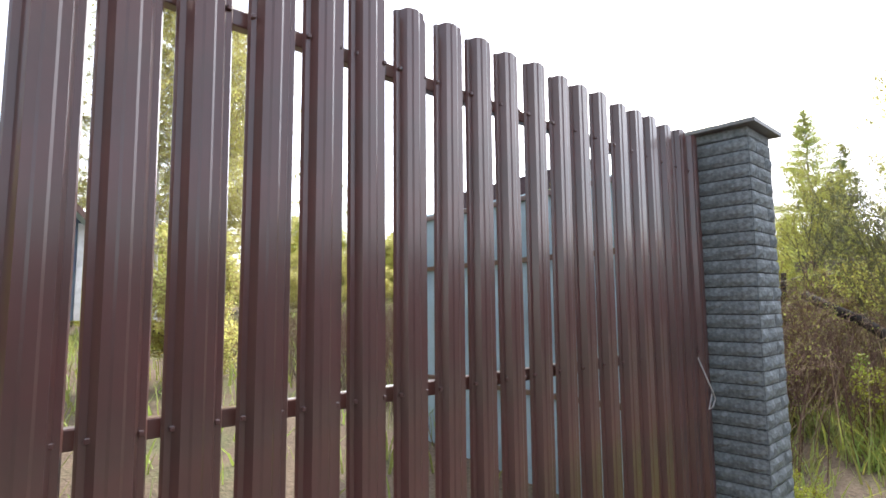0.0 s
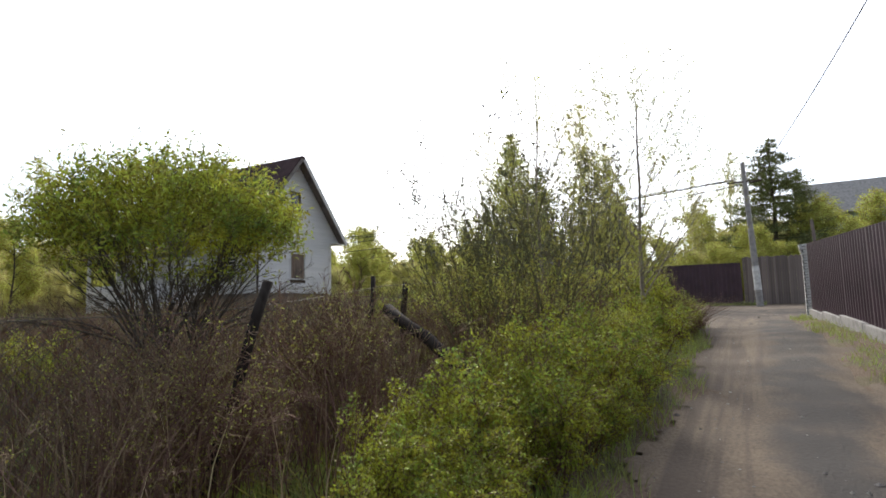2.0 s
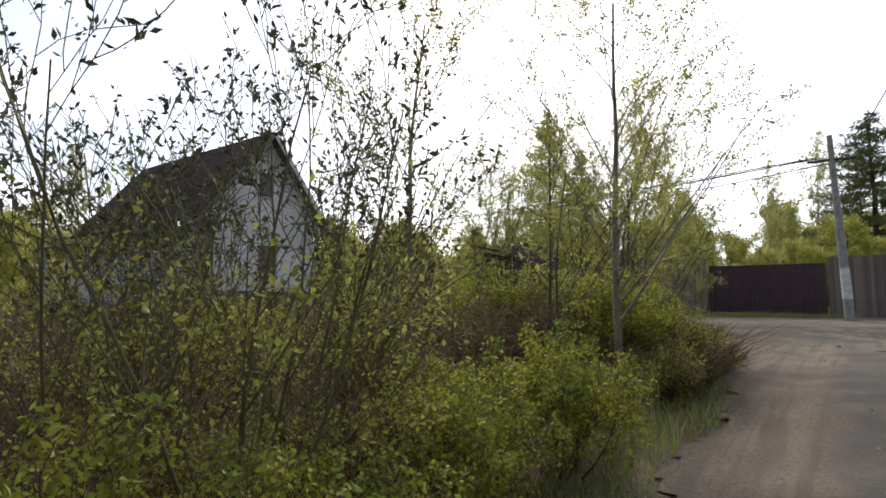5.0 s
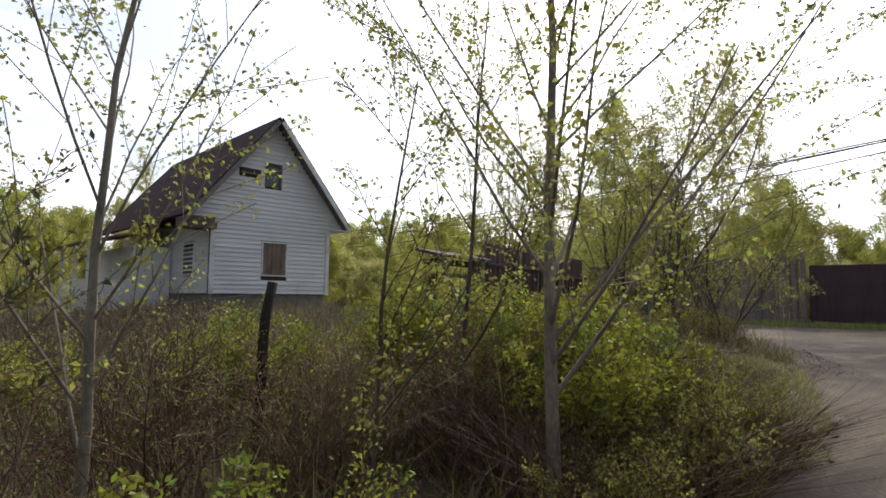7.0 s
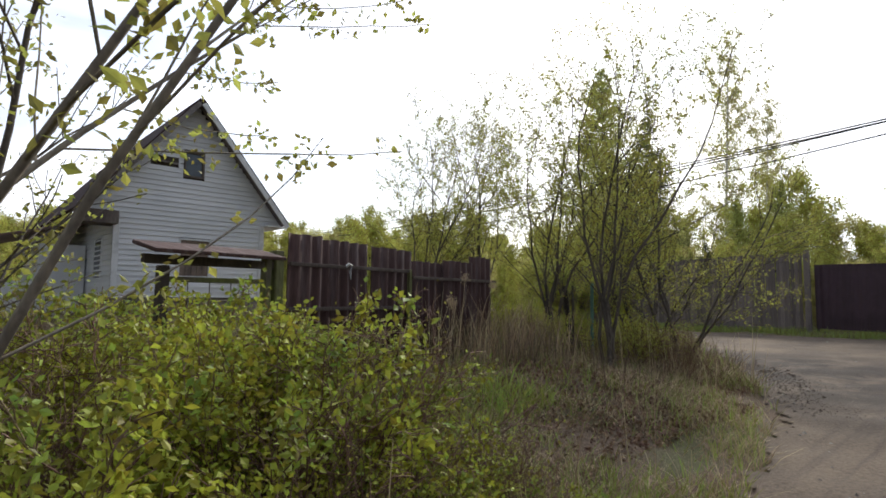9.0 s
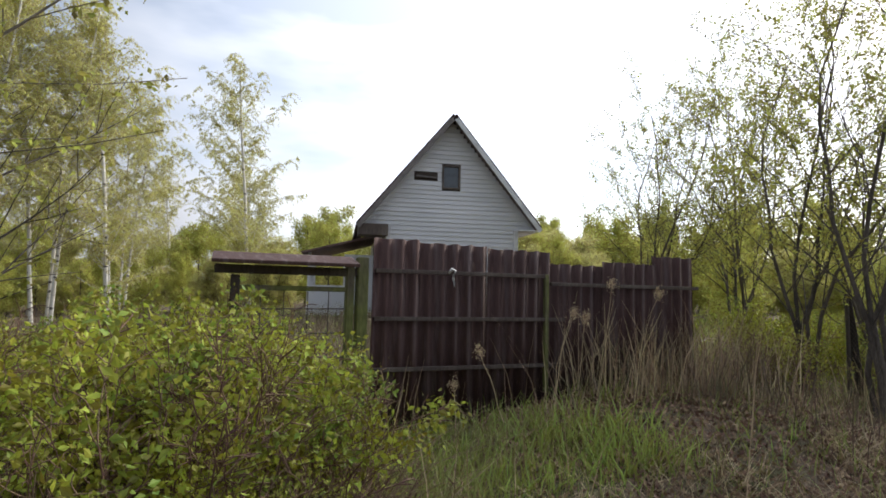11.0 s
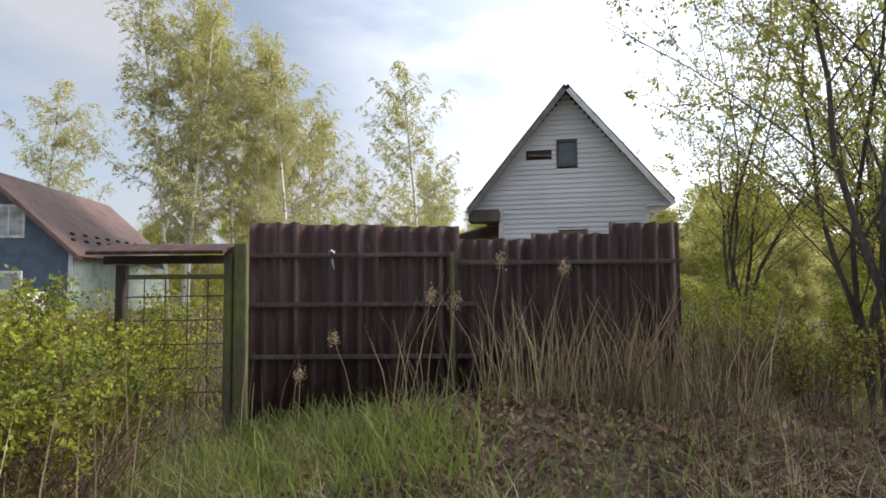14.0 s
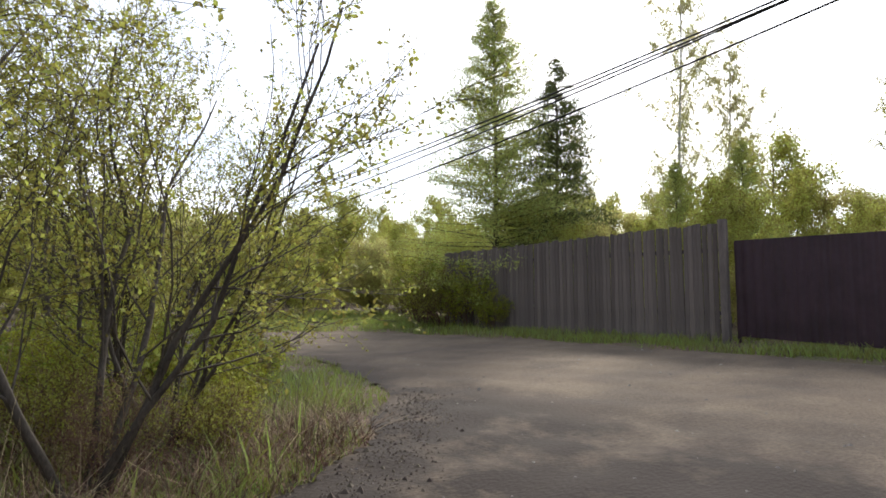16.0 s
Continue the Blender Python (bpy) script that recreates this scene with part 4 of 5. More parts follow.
# ---- pale house on the right, beyond the crossing ----
far_house = thing("far_house", "pale green house with a low grey roof far beyond the fences", "house", m=Matrix.Translation((62, -18, 0)))
part("wall", boxes([(0, 0, 1, 6, 13, 9.0)], M_PALE), far_house)
part("roof", prism([(-0.6, 9.0), (6.6, 9.0), (3, 12.3)], -0.5, 13.5, M_CONCRETE), far_house, m=None)
for k in range(3):
    part("window", boxes([(-0.05, 2 + k * 4, 5.0, 0.0, 3.4 + k * 4, 6.6)], M_GLASS), far_house)

# ---- plants ----
def plant(name, label, category, lines, tips, leaf, bark, size, rng, droop=0.3, slim=0.55, crown="crown", stem="trunk", sides=5, group="", m=None):
    th = thing(name, label, category, group, m=m)
    part(stem, tubes(lines, bark, sides), th)
    if len(tips):
        part(crown, leaves(tips, size, leaf, rng, droop, slim), th)
    return th


def at(x, y, turn=0.0, size=1.0, sink=0.05, lean=0.0):
    return Matrix.Translation((x, y, gz(x, y) - sink)) @ Matrix.Rotation(turn, 4, "Z") @ Matrix.Rotation(lean, 4, "X") @ Matrix.Diagonal((size, size, size, 1))


def spread(tips, k, rng, r):
    t = np.repeat(np.asarray(tips), k, axis=0)
    return t + rng.normal(size=t.shape) * r


def shrub(seed, height, width, stems, leaf, size, per, name, label, category="bush", bark=None, group="", m=None, levels=2, kids=(7, 5), spread_r=0.03):
    rng = np.random.default_rng(seed)
    lines, tips = [], []
    for k in range(stems):
        a = rng.uniform(0, 2 * np.pi)
        out = rng.uniform(0.1, 1.0)
        way = (math.cos(a) * out * width / height * 0.75, math.sin(a) * out * width / height * 0.75, 1)
        l, t = branching(rng, (math.cos(a) * 0.15 * rng.random(), math.sin(a) * 0.15 * rng.random(), 0), way, height * rng.uniform(0.75, 1.1), 0.009, levels, kids, 42, 0.45, 0.10, 0.0, 0.25)
        lines += l
        tips += t
    tips = spread(tips, per, rng, spread_r) if per else []
    return plant(name, label, category, lines, tips, leaf, bark or M_BRAMBLE, size, rng, 0.1, 0.6, "foliage", "branchwork", 4, group, m)


def tree(seed, height, r0, kids, angle, ratio, leaf, size, per, name, label, bark, lift=0.03, first=0.3, droop=0.3, spread_r=0.06, forks=1, category="tree", group="", m=None, slim=0.6, lean=0.12, wander=0.05, thin=0.55):
    rng = np.random.default_rng(seed)
    lines, tips = [], []
    for k in range(forks):
        a = 2 * np.pi * k / forks + rng.uniform(0, 1)
        way = (math.cos(a) * lean * (2.2 if forks > 1 else 0.3), math.sin(a) * lean * (2.2 if forks > 1 else 0.3), 1)
        l, t = branching(rng, (math.cos(a) * 0.08 * (forks > 1), math.sin(a) * 0.08 * (forks > 1), 0), way, height * rng.uniform(0.85, 1.05), r0, len(kids), kids, angle, ratio, wander, lift, first, 10, thin)
        lines += l
        tips += t
    tips = spread(tips, per, rng, spread_r) if per else []
    return plant(name, label, category, lines, tips, leaf, bark, size, rng, droop, slim, group=group, m=m)


# hedge along the lane
HEDGE = "green bushes along the lane"
b0 = shrub(1, 1.05, 0.85, 16, M_LEAF, 0.036, 6, "green_bush", "dense bright green deciduous bush on the grassy lane verge", group=HEDGE, m=at(8.3, 1.0))
b1 = shrub(2, 1.2, 0.95, 15, M_LEAF, 0.038, 6, "green_bush", "dense bright green deciduous bush on the grassy lane verge", group=HEDGE, m=at(7.3, 1.0, 0, 0.85))
b2 = shrub(3, 0.9, 1.0, 22, M_LEAF_DARK, 0.030, 3, "green_bush", "dull olive green twiggy bush on the lane verge", group=HEDGE, m=at(10.1, 1.3))
spots = [(0, 6.6, 1.05, 0.8), (0, 5.6, 1.1, 0.6), (1, 5.95, 0.85, 0.66), (0, 6.15, 1.45, 0.78), (0, 6.8, 0.75, 0.7), (1, 7.6, 0.7, 0.66), (0, 8.5, 0.66, 0.7), (0, 15.2, 2.7, 1.25), (1, 15.9, 2.6, 1.05), (0, 14.9, 3.4, 1.1), (0, 9.2, 0.75, 0.85), (1, 10.6, 0.9, 0.75), (0, 11.5, 0.85, 0.9), (1, 12.15, 1.0, 0.75), (0, 10.9, 1.3, 0.8), (2, 8.9, 1.7, 1.0), (2, 11.2, 1.3, 0.7), (1, 12.6, 0.8, 0.42), (0, 10.0, 0.65, 0.5),
         (1, 15.35, 1.6, 1.12), (0, 14.6, 1.35, 1.0), (1, 15.4, 2.35, 1.15), (0, 15.8, 2.1, 1.0), (1, 15.5, 1.0, 0.7), (2, 14.8, 0.8, 0.8), (2, 16.1, 1.4, 0.72), (0, 16.0, 0.75, 0.55), (1, 15.8, 1.3, 0.8), (0, 15.8, 3.0, 0.85), (2, 13.9, 0.75, 0.65), (0, 3.75, 1.55, 0.34), (1, 4.1, 2.3, 0.4), (1, 15.3, 4.2, 1.1), (0, 13.6, 4.4, 1.0),
         (1, 6.0, 5.9, 0.8), (0, 4.6, 4.4, 0.5), (1, 13.2, 4.6, 0.9), (0, 11.8, 5.2, 0.8), (2, 21.8, 3.6, 0.9), (2, 22.9, 4.6, 0.9), (2, 20.9, 4.6, 1.0), (0, 24.0, 6.0, 0.7), (2, 23.9, 3.9, 0.7), (0, 24.6, 5.2, 0.8), (0, 24.2, 4.5, 0.6), (1, 23.0, 5.6, 0.9), (0, 25.3, 6.6, 0.7), (1, 25.6, 8.6, 0.9), (0, 22.2, 6.4, 1.0), (1, 20.6, 6.0, 1.0), (0, 21.6, 8.4, 1.1), (1, 24.4, 7.4, 0.9), (0, 23.3, 6.8, 0.9)]
rng = random.Random(8)
for v, x, y, s in spots:
    copy_thing((b0, b1, b2)[v], at(x, y, rng.uniform(0, 6.3), s * rng.uniform(0.92, 1.08)))

for v, x, y, s in ((2, 33.8, 12.6, 2.0), (1, 33.9, 11.6, 1.7), (1, 33.6, 13.4, 1.9), (2, 34.2, 14.6, 1.9), (1, 33.95, 10.6, 1.0)):
    copy_thing((b0, b1, b2)[v], at(x, y, x * 5, s))

# bare twiggy shrubs
bare = shrub(5, 1.15, 1.0, 20, M_LEAF_DARK, 0.016, 1, "bare_shrub", "leafless red-brown twiggy shrub among the green bushes", group="bare shrubs", m=at(15.75, 1.75), levels=2, kids=(9, 7))
for x, y, s in ((15.2, 1.2, 0.8), (16.1, 1.9, 0.6), (16.35, 1.45, 0.58), (15.5, 0.65, 0.5), (13.2, 2.6, 0.9), (4.9, 2.6, 0.8), (5.8, 3.4, 1.0), (14.4, 2.3, 1.0), (11.0, 2.2, 1.0), (12.2, 3.0, 1.1), (6.9, 2.6, 1.1), (7.9, 3.4, 1.1), (5.6, 2.6, 1.0), (9.6, 3.0, 1.15), (22.0, 2.9, 0.6), (23.2, 3.6, 0.6), (20.3, 4.3, 0.5)):
    copy_thing(bare, at(x, y, x * 7, s))

# clipped round willow
rng_b = np.random.default_rng(31)
lines, tips = [], []
for k in range(5):
    a = k * 1.3
    foot = np.array([math.cos(a) * 0.06, math.sin(a) * 0.06, 0.35])
    fork = foot + np.array([math.cos(a) * 0.16, math.sin(a) * 0.16, 0.42]) * rng_b.uniform(0.8, 1.2)
    lines.append((np.array([foot, (foot + fork) / 2 + rng_b.normal(size=3) * 0.05, fork]), np.array([0.055, 0.045, 0.04])))
    for j in range(9):
        b, e = a + rng_b.uniform(-1.5, 1.5), rng_b.uniform(0.1, 1.15)
        way = (math.sin(e) * math.cos(b), math.sin(e) * math.sin(b), 0.25 + math.cos(e))
        l, t = branching(rng_b, fork, way, rng_b.uniform(1.15, 1.5), 0.015, 2, (8, 5), 28, 0.40, 0.10, 0.0, 0.3)
        lines += l
        tips += [p for p in t if p[2] > 1.6 and (p[0] ** 2 + p[1] ** 2) / 1.9 + ((p[2] - 2.02) / 0.95) ** 2 < 1]
lines.append((np.array([(0, 0, -0.1), (0.05, 0.03, 0.2), (0, 0, 0.5)]), np.array([0.11, 0.09, 0.085])))
n = 2900
way = rng_b.normal(size=(n, 3))
way[:, 2] = np.abs(way[:, 2]) * 0.9 - 0.12
way /= np.linalg.norm(way, axis=1)[:, None]
lump = 1 + 0.05 * np.sin(way[:, 0] * 7) * np.sin(way[:, 1] * 6 + 1) + 0.06 * np.sin(way[:, 2] * 9 + way[:, 0] * 5)
shell = way * (rng_b.uniform(0.35, 0.92, n) ** 0.6 * lump)[:, None] * np.array([1.38, 1.38, 0.95]) + np.array([0, 0, 2.02])
up = way * 0.5 + np.array([0, 0, 0.65]) + rng_b.normal(size=(n, 3)) * 0.25
up /= np.linalg.norm(up, axis=1)[:, None]
reach = rng_b.uniform(0.10, 0.34, n)
lines += [(np.array([p, p + u * r]), np.array([0.003, 0.0018])) for p, u, r in zip(shell[:900], up[:900], reach[:900])]
tips = list(tips) + list((shell[:, None] + up[:, None] * reach[:, None, None] * np.linspace(0, 1, 12)[None, :, None]).reshape(-1, 3))
plant("round_willow", "round-cropped willow with a dense bright green crown on forking crooked stems", "tree", lines, spread(tips, 1, rng_b, 0.022), M_LEAF, M_BARK, 0.055, rng_b, 0.1, 0.36, m=at(6.75, 4.75) @ Matrix.Diagonal((1, 1, 0.94, 1)))

# trees near the lane
def pussy(seed, x, y, s, label):
    """A many-stemmed willow: dark catkins along its upper twigs, first yellow-green leaves lower down."""
    rg = np.random.default_rng(seed)
    lines, tips = [], []
    for k in range(8):
        a = 2 * np.pi * k / 8 + rg.uniform(0, 0.8)
        l, t = branching(rg, (math.cos(a) * 0.08, math.sin(a) * 0.08, 0), (math.cos(a) * 0.42, math.sin(a) * 0.42, 1), 2.7 * rg.uniform(0.8, 1.05), 0.014, 2, (9, 5), 32, 0.5, 0.06, 0.04, 0.22, 10)
        lines += l
        tips += t
    tips = np.array(tips)
    high = tips[:, 2] > 1.55 + 0.25 * rg.normal(size=len(tips))
    th = plant("pussy_willow", label, "tree", lines, spread(tips[high], 2, rg, 0.012), M_CATKIN, M_TWIG, 0.046, rg, -0.6, 0.42, "crown", m=at(x, y, seed, s))
    part("foliage", leaves(spread(tips[~high], 5, rg, 0.035), 0.034, M_LEAF_DARK, rg, 0.1, 0.6), th)
    return th


pussy(41, 9.0, 2.2, 0.93, "multi-stemmed pussy willow with catkins above the hedge")
pussy(43, 10.4, 2.1, 0.9, "thin pussy willow with opening catkins beside the lane hedge")
pussy(42, 9.45, 1.6, 1.0, "thin pussy willow with opening catkins beside the lane hedge")
alder = tree(51, 4.9, 0.050, (24, 9), 38, 0.56, M_LEAF_DARK, 0.033, 5, "young_tree", "young grey-barked tree with ascending branches and first small leaves", M_BARK_PALE, 0.035, 0.17, 0.2, 0.03, forks=1, m=at(13.93, 1.22), wander=0.035, lean=0.0, thin=0.36)
tree(52, 4.2, 0.034, (18, 8), 36, 0.50, M_LEAF_DARK, 0.032, 5, "young_tree", "slender young tree with ascending branches and small leaves", M_BARK_PALE, 0.035, 0.16, 0.2, 0.03, m=at(11.75, 2.4), lean=0.02, wander=0.035, thin=0.4)
tree(53, 4.0, 0.024, (14, 6), 38, 0.4, M_LEAF_DARK, 0.033, 4, "young_tree", "thin young birch with sparse yellow-green leaves", M_BARK, 0.04, 0.2, 0.2, 0.03, m=at(14.0, 2.15))
tree(54, 2.8, 0.016, (14, 6), 35, 0.34, M_LEAF_DARK, 0.032, 5, "young_tree", "thin sapling rising out of the hedge with sparse leaves", M_BARK, 0.04, 0.2, 0.2, 0.03, m=at(12.6, 1.35))
WIL = "willows beside the crossing"
w0 = tree(61, 5.0, 0.028, (12, 7), 36, 0.46, M_LEAF_DARK, 0.038, 5, "willow", "many-stemmed willow with dark branching stems and small green leaves", M_BARK, 0.04, 0.2, 0.2, 0.03, forks=5, m=at(21.0, 3.45), lean=0.065, group=WIL, wander=0.13, thin=0.42)
w1 = tree(62, 3.6, 0.029, (11, 7), 38, 0.46, M_LEAF_DARK, 0.034, 4, "willow", "low forked willow with wide spreading dark stems", M_BARK, 0.035, 0.2, 0.2, 0.03, forks=6, m=at(23.0, 3.45), lean=0.20, group=WIL, wander=0.12, thin=0.42)
for v, x, y, s in ((1, 23.7, 4.4, 0.8), (0, 21.4, 4.7, 0.95), (1, 23.6, 5.4, 1.0), (0, 23.2, 8.0, 1.1), (0, 21.3, 7.6, 0.9)):
    copy_thing((w0, w1)[v], at(x, y, rng.uniform(0, 6.3), s))

# birches
BIR = "tall birches"


def hanging_birch(seed, height, width, low, trunks, label, m):
    """A birch: white stems, rising limbs that fill an oval outline, and hanging twigs strung with leaves."""
    rg = np.random.default_rng(seed)
    lines, tips = [], []
    for k in range(trunks):
        a = 2 * np.pi * k / trunks + seed
        tall = height * (1 - 0.13 * k / trunks)
        off = 0.0 if trunks == 1 else 0.35
        stem, rad = limb(rg, (math.cos(a) * off, math.sin(a) * off, -0.2), (0.05 * math.cos(a), 0.05 * math.sin(a), 1), tall, 0.13 if trunks == 1 else 0.09, 12, 0.02, 0.01)
        lines.append((stem, rad))
        for j in range(int(58 / trunks ** 0.4)):
            u = low + (0.97 - low) * rg.random() ** 0.9
            i = min(int(u * 11), 10)
            p = stem[i] + (stem[i + 1] - stem[i]) * (u * 11 - i)
            f = (u - low) / (1 - low)
            L = width * (0.35 + 1.0 * math.sin(math.pi * min(1, f * 0.95 + 0.05)) ** 0.7) * (1 - 0.45 * f) * rg.uniform(0.55, 1.1)
            b = rg.uniform(0, 2 * np.pi)
            el = radians(rg.uniform(28, 60) + 15 * f)
            arm, ar = limb(rg, p, (math.cos(b) * math.cos(el), math.sin(b) * math.cos(el), math.sin(el)), L, 0.022 * (1.2 - f), 6, 0.09, -0.02)
            lines.append((arm, ar))
            for q in range(int(6 + L * 6)):
                w = rg.uniform(0.8, 5)
                i0 = min(int(w), 4)
                c = arm[i0] + (arm[i0 + 1] - arm[i0]) * (w - i0)
                g = rg.uniform(0, 2 * np.pi)
                twig, tr = limb(rg, c, (math.cos(g) * 0.9, math.sin(g) * 0.9, 0.35), rg.uniform(0.35, 0.85), 0.004, 5, 0.12, -0.38)
                lines.append((twig, tr))
                v = rg.uniform(0.4, 4, 28)
                v0 = np.minimum(v.astype(int), 3)
                tips.append(twig[v0] + (twig[v0 + 1] - twig[v0]) * (v - v0)[:, None] + rg.normal(size=(len(v), 3)) * 0.03)
    return plant("birch", label, "tree", lines, np.concatenate(tips), M_LEAF_BIRCH, M_BIRCH, 0.075, rg, 0.6, 0.6, group=BIR, m=m, sides=6)


bir0 = hanging_birch(71, 15.2, 3.7, 0.24, 3, "clump of tall silver birches with drooping twigs and fresh yellow-green leaves", at(3.6, 20.3))
bir1 = hanging_birch(72, 14.2, 4.3, 0.10, 1, "tall silver birch with drooping twigs and fresh yellow-green leaves", at(11.3, 31.5))
for v, x, y, s in ((1, 7.5, 22.6, 0.84), (0, 5.3, 22.5, 0.92), (1, 2.4, 22.0, 1.05), (0, 6.6, 26.0, 0.75), (1, -8.0, 24.0, 0.9), (0, -12, 19, 0.9), (1, 25.5, 46, 0.85), (0, 9.0, 45.0, 0.8), (1, 3.0, 47, 0.85), (0, -4, 40, 0.9), ):
    copy_thing((bir0, bir1)[v], at(x, y, rng.uniform(0, 6.3), s))

for x, y, s in ((45.5, 10.9, 1.12), (46.5, 9.3, 0.82), (45.0, 3.2, 0.6), (52, 1, 0.8), (40.0, 12.2, 0.55)):
    copy_thing(bir1, at(x, y, rng.uniform(0, 6.3), s) @ Matrix.Diagonal((0.72, 0.72, 1, 1)))

# conifers
def conifer(seed, height, width, leaf, size, per, name, label, m, droop=0.25, gap=0.16):
    rng = np.random.default_rng(seed)
    lines = [(np.stack([rng.normal(size=12) * 0.02, rng.normal(size=12) * 0.02, np.linspace(0, height, 12)], 1), np.linspace(0.13, 0.012, 12))]
    tips, z = [], height * 0.08
    while z < height - 0.1:
        u = z / height
        for k in range(rng.integers(4, 7)):
            a = rng.uniform(0, 2 * np.pi)
            L = width * (1 - u) ** 0.85 * rng.uniform(0.65, 1.15) + 0.12
            l, _ = limb(rng, (0, 0, z), (math.cos(a), math.sin(a), -droop + 0.5 * u), L, 0.018, 5, 0.06, 0.03), 0
            lines.append(l)
            w = l[0]
            i = rng.uniform(0.8, 4, int(L * per) + 3)
            i0 = np.minimum(i.astype(int), 3)
            p = w[i0] + (w[i0 + 1] - w[i0]) * (i - i0)[:, None]
            tips.append(p + rng.normal(size=p.shape) * np.array([0.11, 0.11, 0.06]) * (0.4 + L * 0.5))
        z += gap * rng.uniform(0.6, 1.4)
    return plant(name, label, "tree", lines, np.concatenate(tips), leaf, M_BARK, size, rng, 0.5, 0.28, m=m)


larch = conifer(81, 11.5, 3.9, M_LARCH, 0.11, 100, "larch", "tall feathery light green larch behind the grey board fence", at(36.1, 12.6), 0.1, 0.13)
sp = conifer(82, 9.6, 2.9, M_NEEDLE, 0.14, 95, "spruce", "dark green spruce behind the grey board fence", at(38.2, 11.6), 0.3, 0.2)
for x, y, s in ((41.5, 8.9, 0.5), (45.0, 8.0, 0.6)):
    copy_thing(larch, at(x, y, rng.uniform(0, 6), s))
for x, y, s in ((40.5, 9.9, 0.38), (47.5, -3.6, 0.95), (31, 62, 0.9), (34, 64, 0.7), (14, 70, 0.8)):
    copy_thing(sp, at(x, y, rng.uniform(0, 6), s))

copy_thing(sp, at(45.5, -2.0, 1.0, 1.15) @ Matrix.Diagonal((1.6, 1.6, 1, 1)))

# wood round the place
FOR = "trees of the far wood"
f0 = tree(91, 7.0, 0.10, (15, 7), 46, 0.44, M_LEAF_FAR, 0.15, 14, "forest_tree", "yellow-green deciduous tree of the wood in young leaf", M_BARK, 0.02, 0.04, 0.3, 0.22, m=at(30, 44), group=FOR)
f1 = tree(92, 6.0, 0.08, (13, 7), 50, 0.48, M_LEAF_BIRCH, 0.145, 14, "forest_tree", "yellow-green deciduous tree of the wood in young leaf", M_BARK, 0.02, 0.04, 0.3, 0.22, forks=2, m=at(26, 42), group=FOR)
f2 = tree(93, 8.0, 0.09, (18, 7), 42, 0.36, M_LEAF_FAR, 0.145, 14, "forest_tree", "yellow-green deciduous tree of the wood in young leaf", M_BARK, 0.02, 0.04, 0.3, 0.22, m=at(34, 47), group=FOR)
rng = random.Random(19)
ring = []
for k in range(64):
    ring.append((-32 + k * 1.7, 40 + rng.uniform(-3, 8), rng.uniform(0.55, 0.95)))
for k in range(40):
    ring.append((-45 + k * 3.4, 58 + rng.uniform(-5, 14), rng.uniform(0.9, 1.3)))
for k in range(34):
    ring.append((38.5 + rng.uniform(0, 8), -16 + k * 1.7, rng.uniform(0.40, 0.56)))
for k in range(24):
    ring.append((46 + rng.uniform(0, 6), -14 + k * 2.4, rng.uniform(0.62, 0.8)))
for k in range(26):
    ring.append((54 + rng.uniform(0, 12), -30 + k * 3.4, rng.uniform(0.9, 1.25)))
for k in range(22):
    ring.append((-22 + rng.uniform(-8, 4), 4 + k * 1.9, rng.uniform(0.7, 1.1)))
for k in range(60):
    ring.append((-28 + k * 1.15, 33 + 3 * math.sin(k) + rng.uniform(-2, 3), rng.uniform(0.28, 0.45)))
for k in range(34):
    ring.append((36.4 + rng.uniform(0, 2), -14 + k * 1.1, rng.uniform(0.3, 0.42)))
ring += [(33.4, 21.5, 0.45), (30.8, 23.5, 0.5), (28.2, 24.5, 0.55), (32.0, 25.5, 0.6), (29.4, 27.5, 0.7), (34.8, 24.0, 0.6), (36.3, 20.5, 0.55), (26.0, 26.5, 0.6), (27.2, 30, 0.8), (31.2, 30, 0.8), (35.0, 29, 0.8), (38, 26, 0.8), (24.5, 29, 0.6), (38.5, 17.5, 0.5), (37, 15.2, 0.4), (-4, 9, 0.4), (-1, 10, 0.42), (2, 8.5, 0.35), (-7, 12, 0.5), (24.6, 9.8, 0.32), (22.3, 11, 0.36), (26.5, 19.5, 0.42), (24.6, 20.5, 0.45), (13, 27, 0.5), (15.5, 29, 0.55), (10.5, 28, 0.5)]
for x, y, s in ring:
    copy_thing((f0, f1, f2)[rng.randrange(3)], at(x, y, rng.uniform(0, 6.3), s))

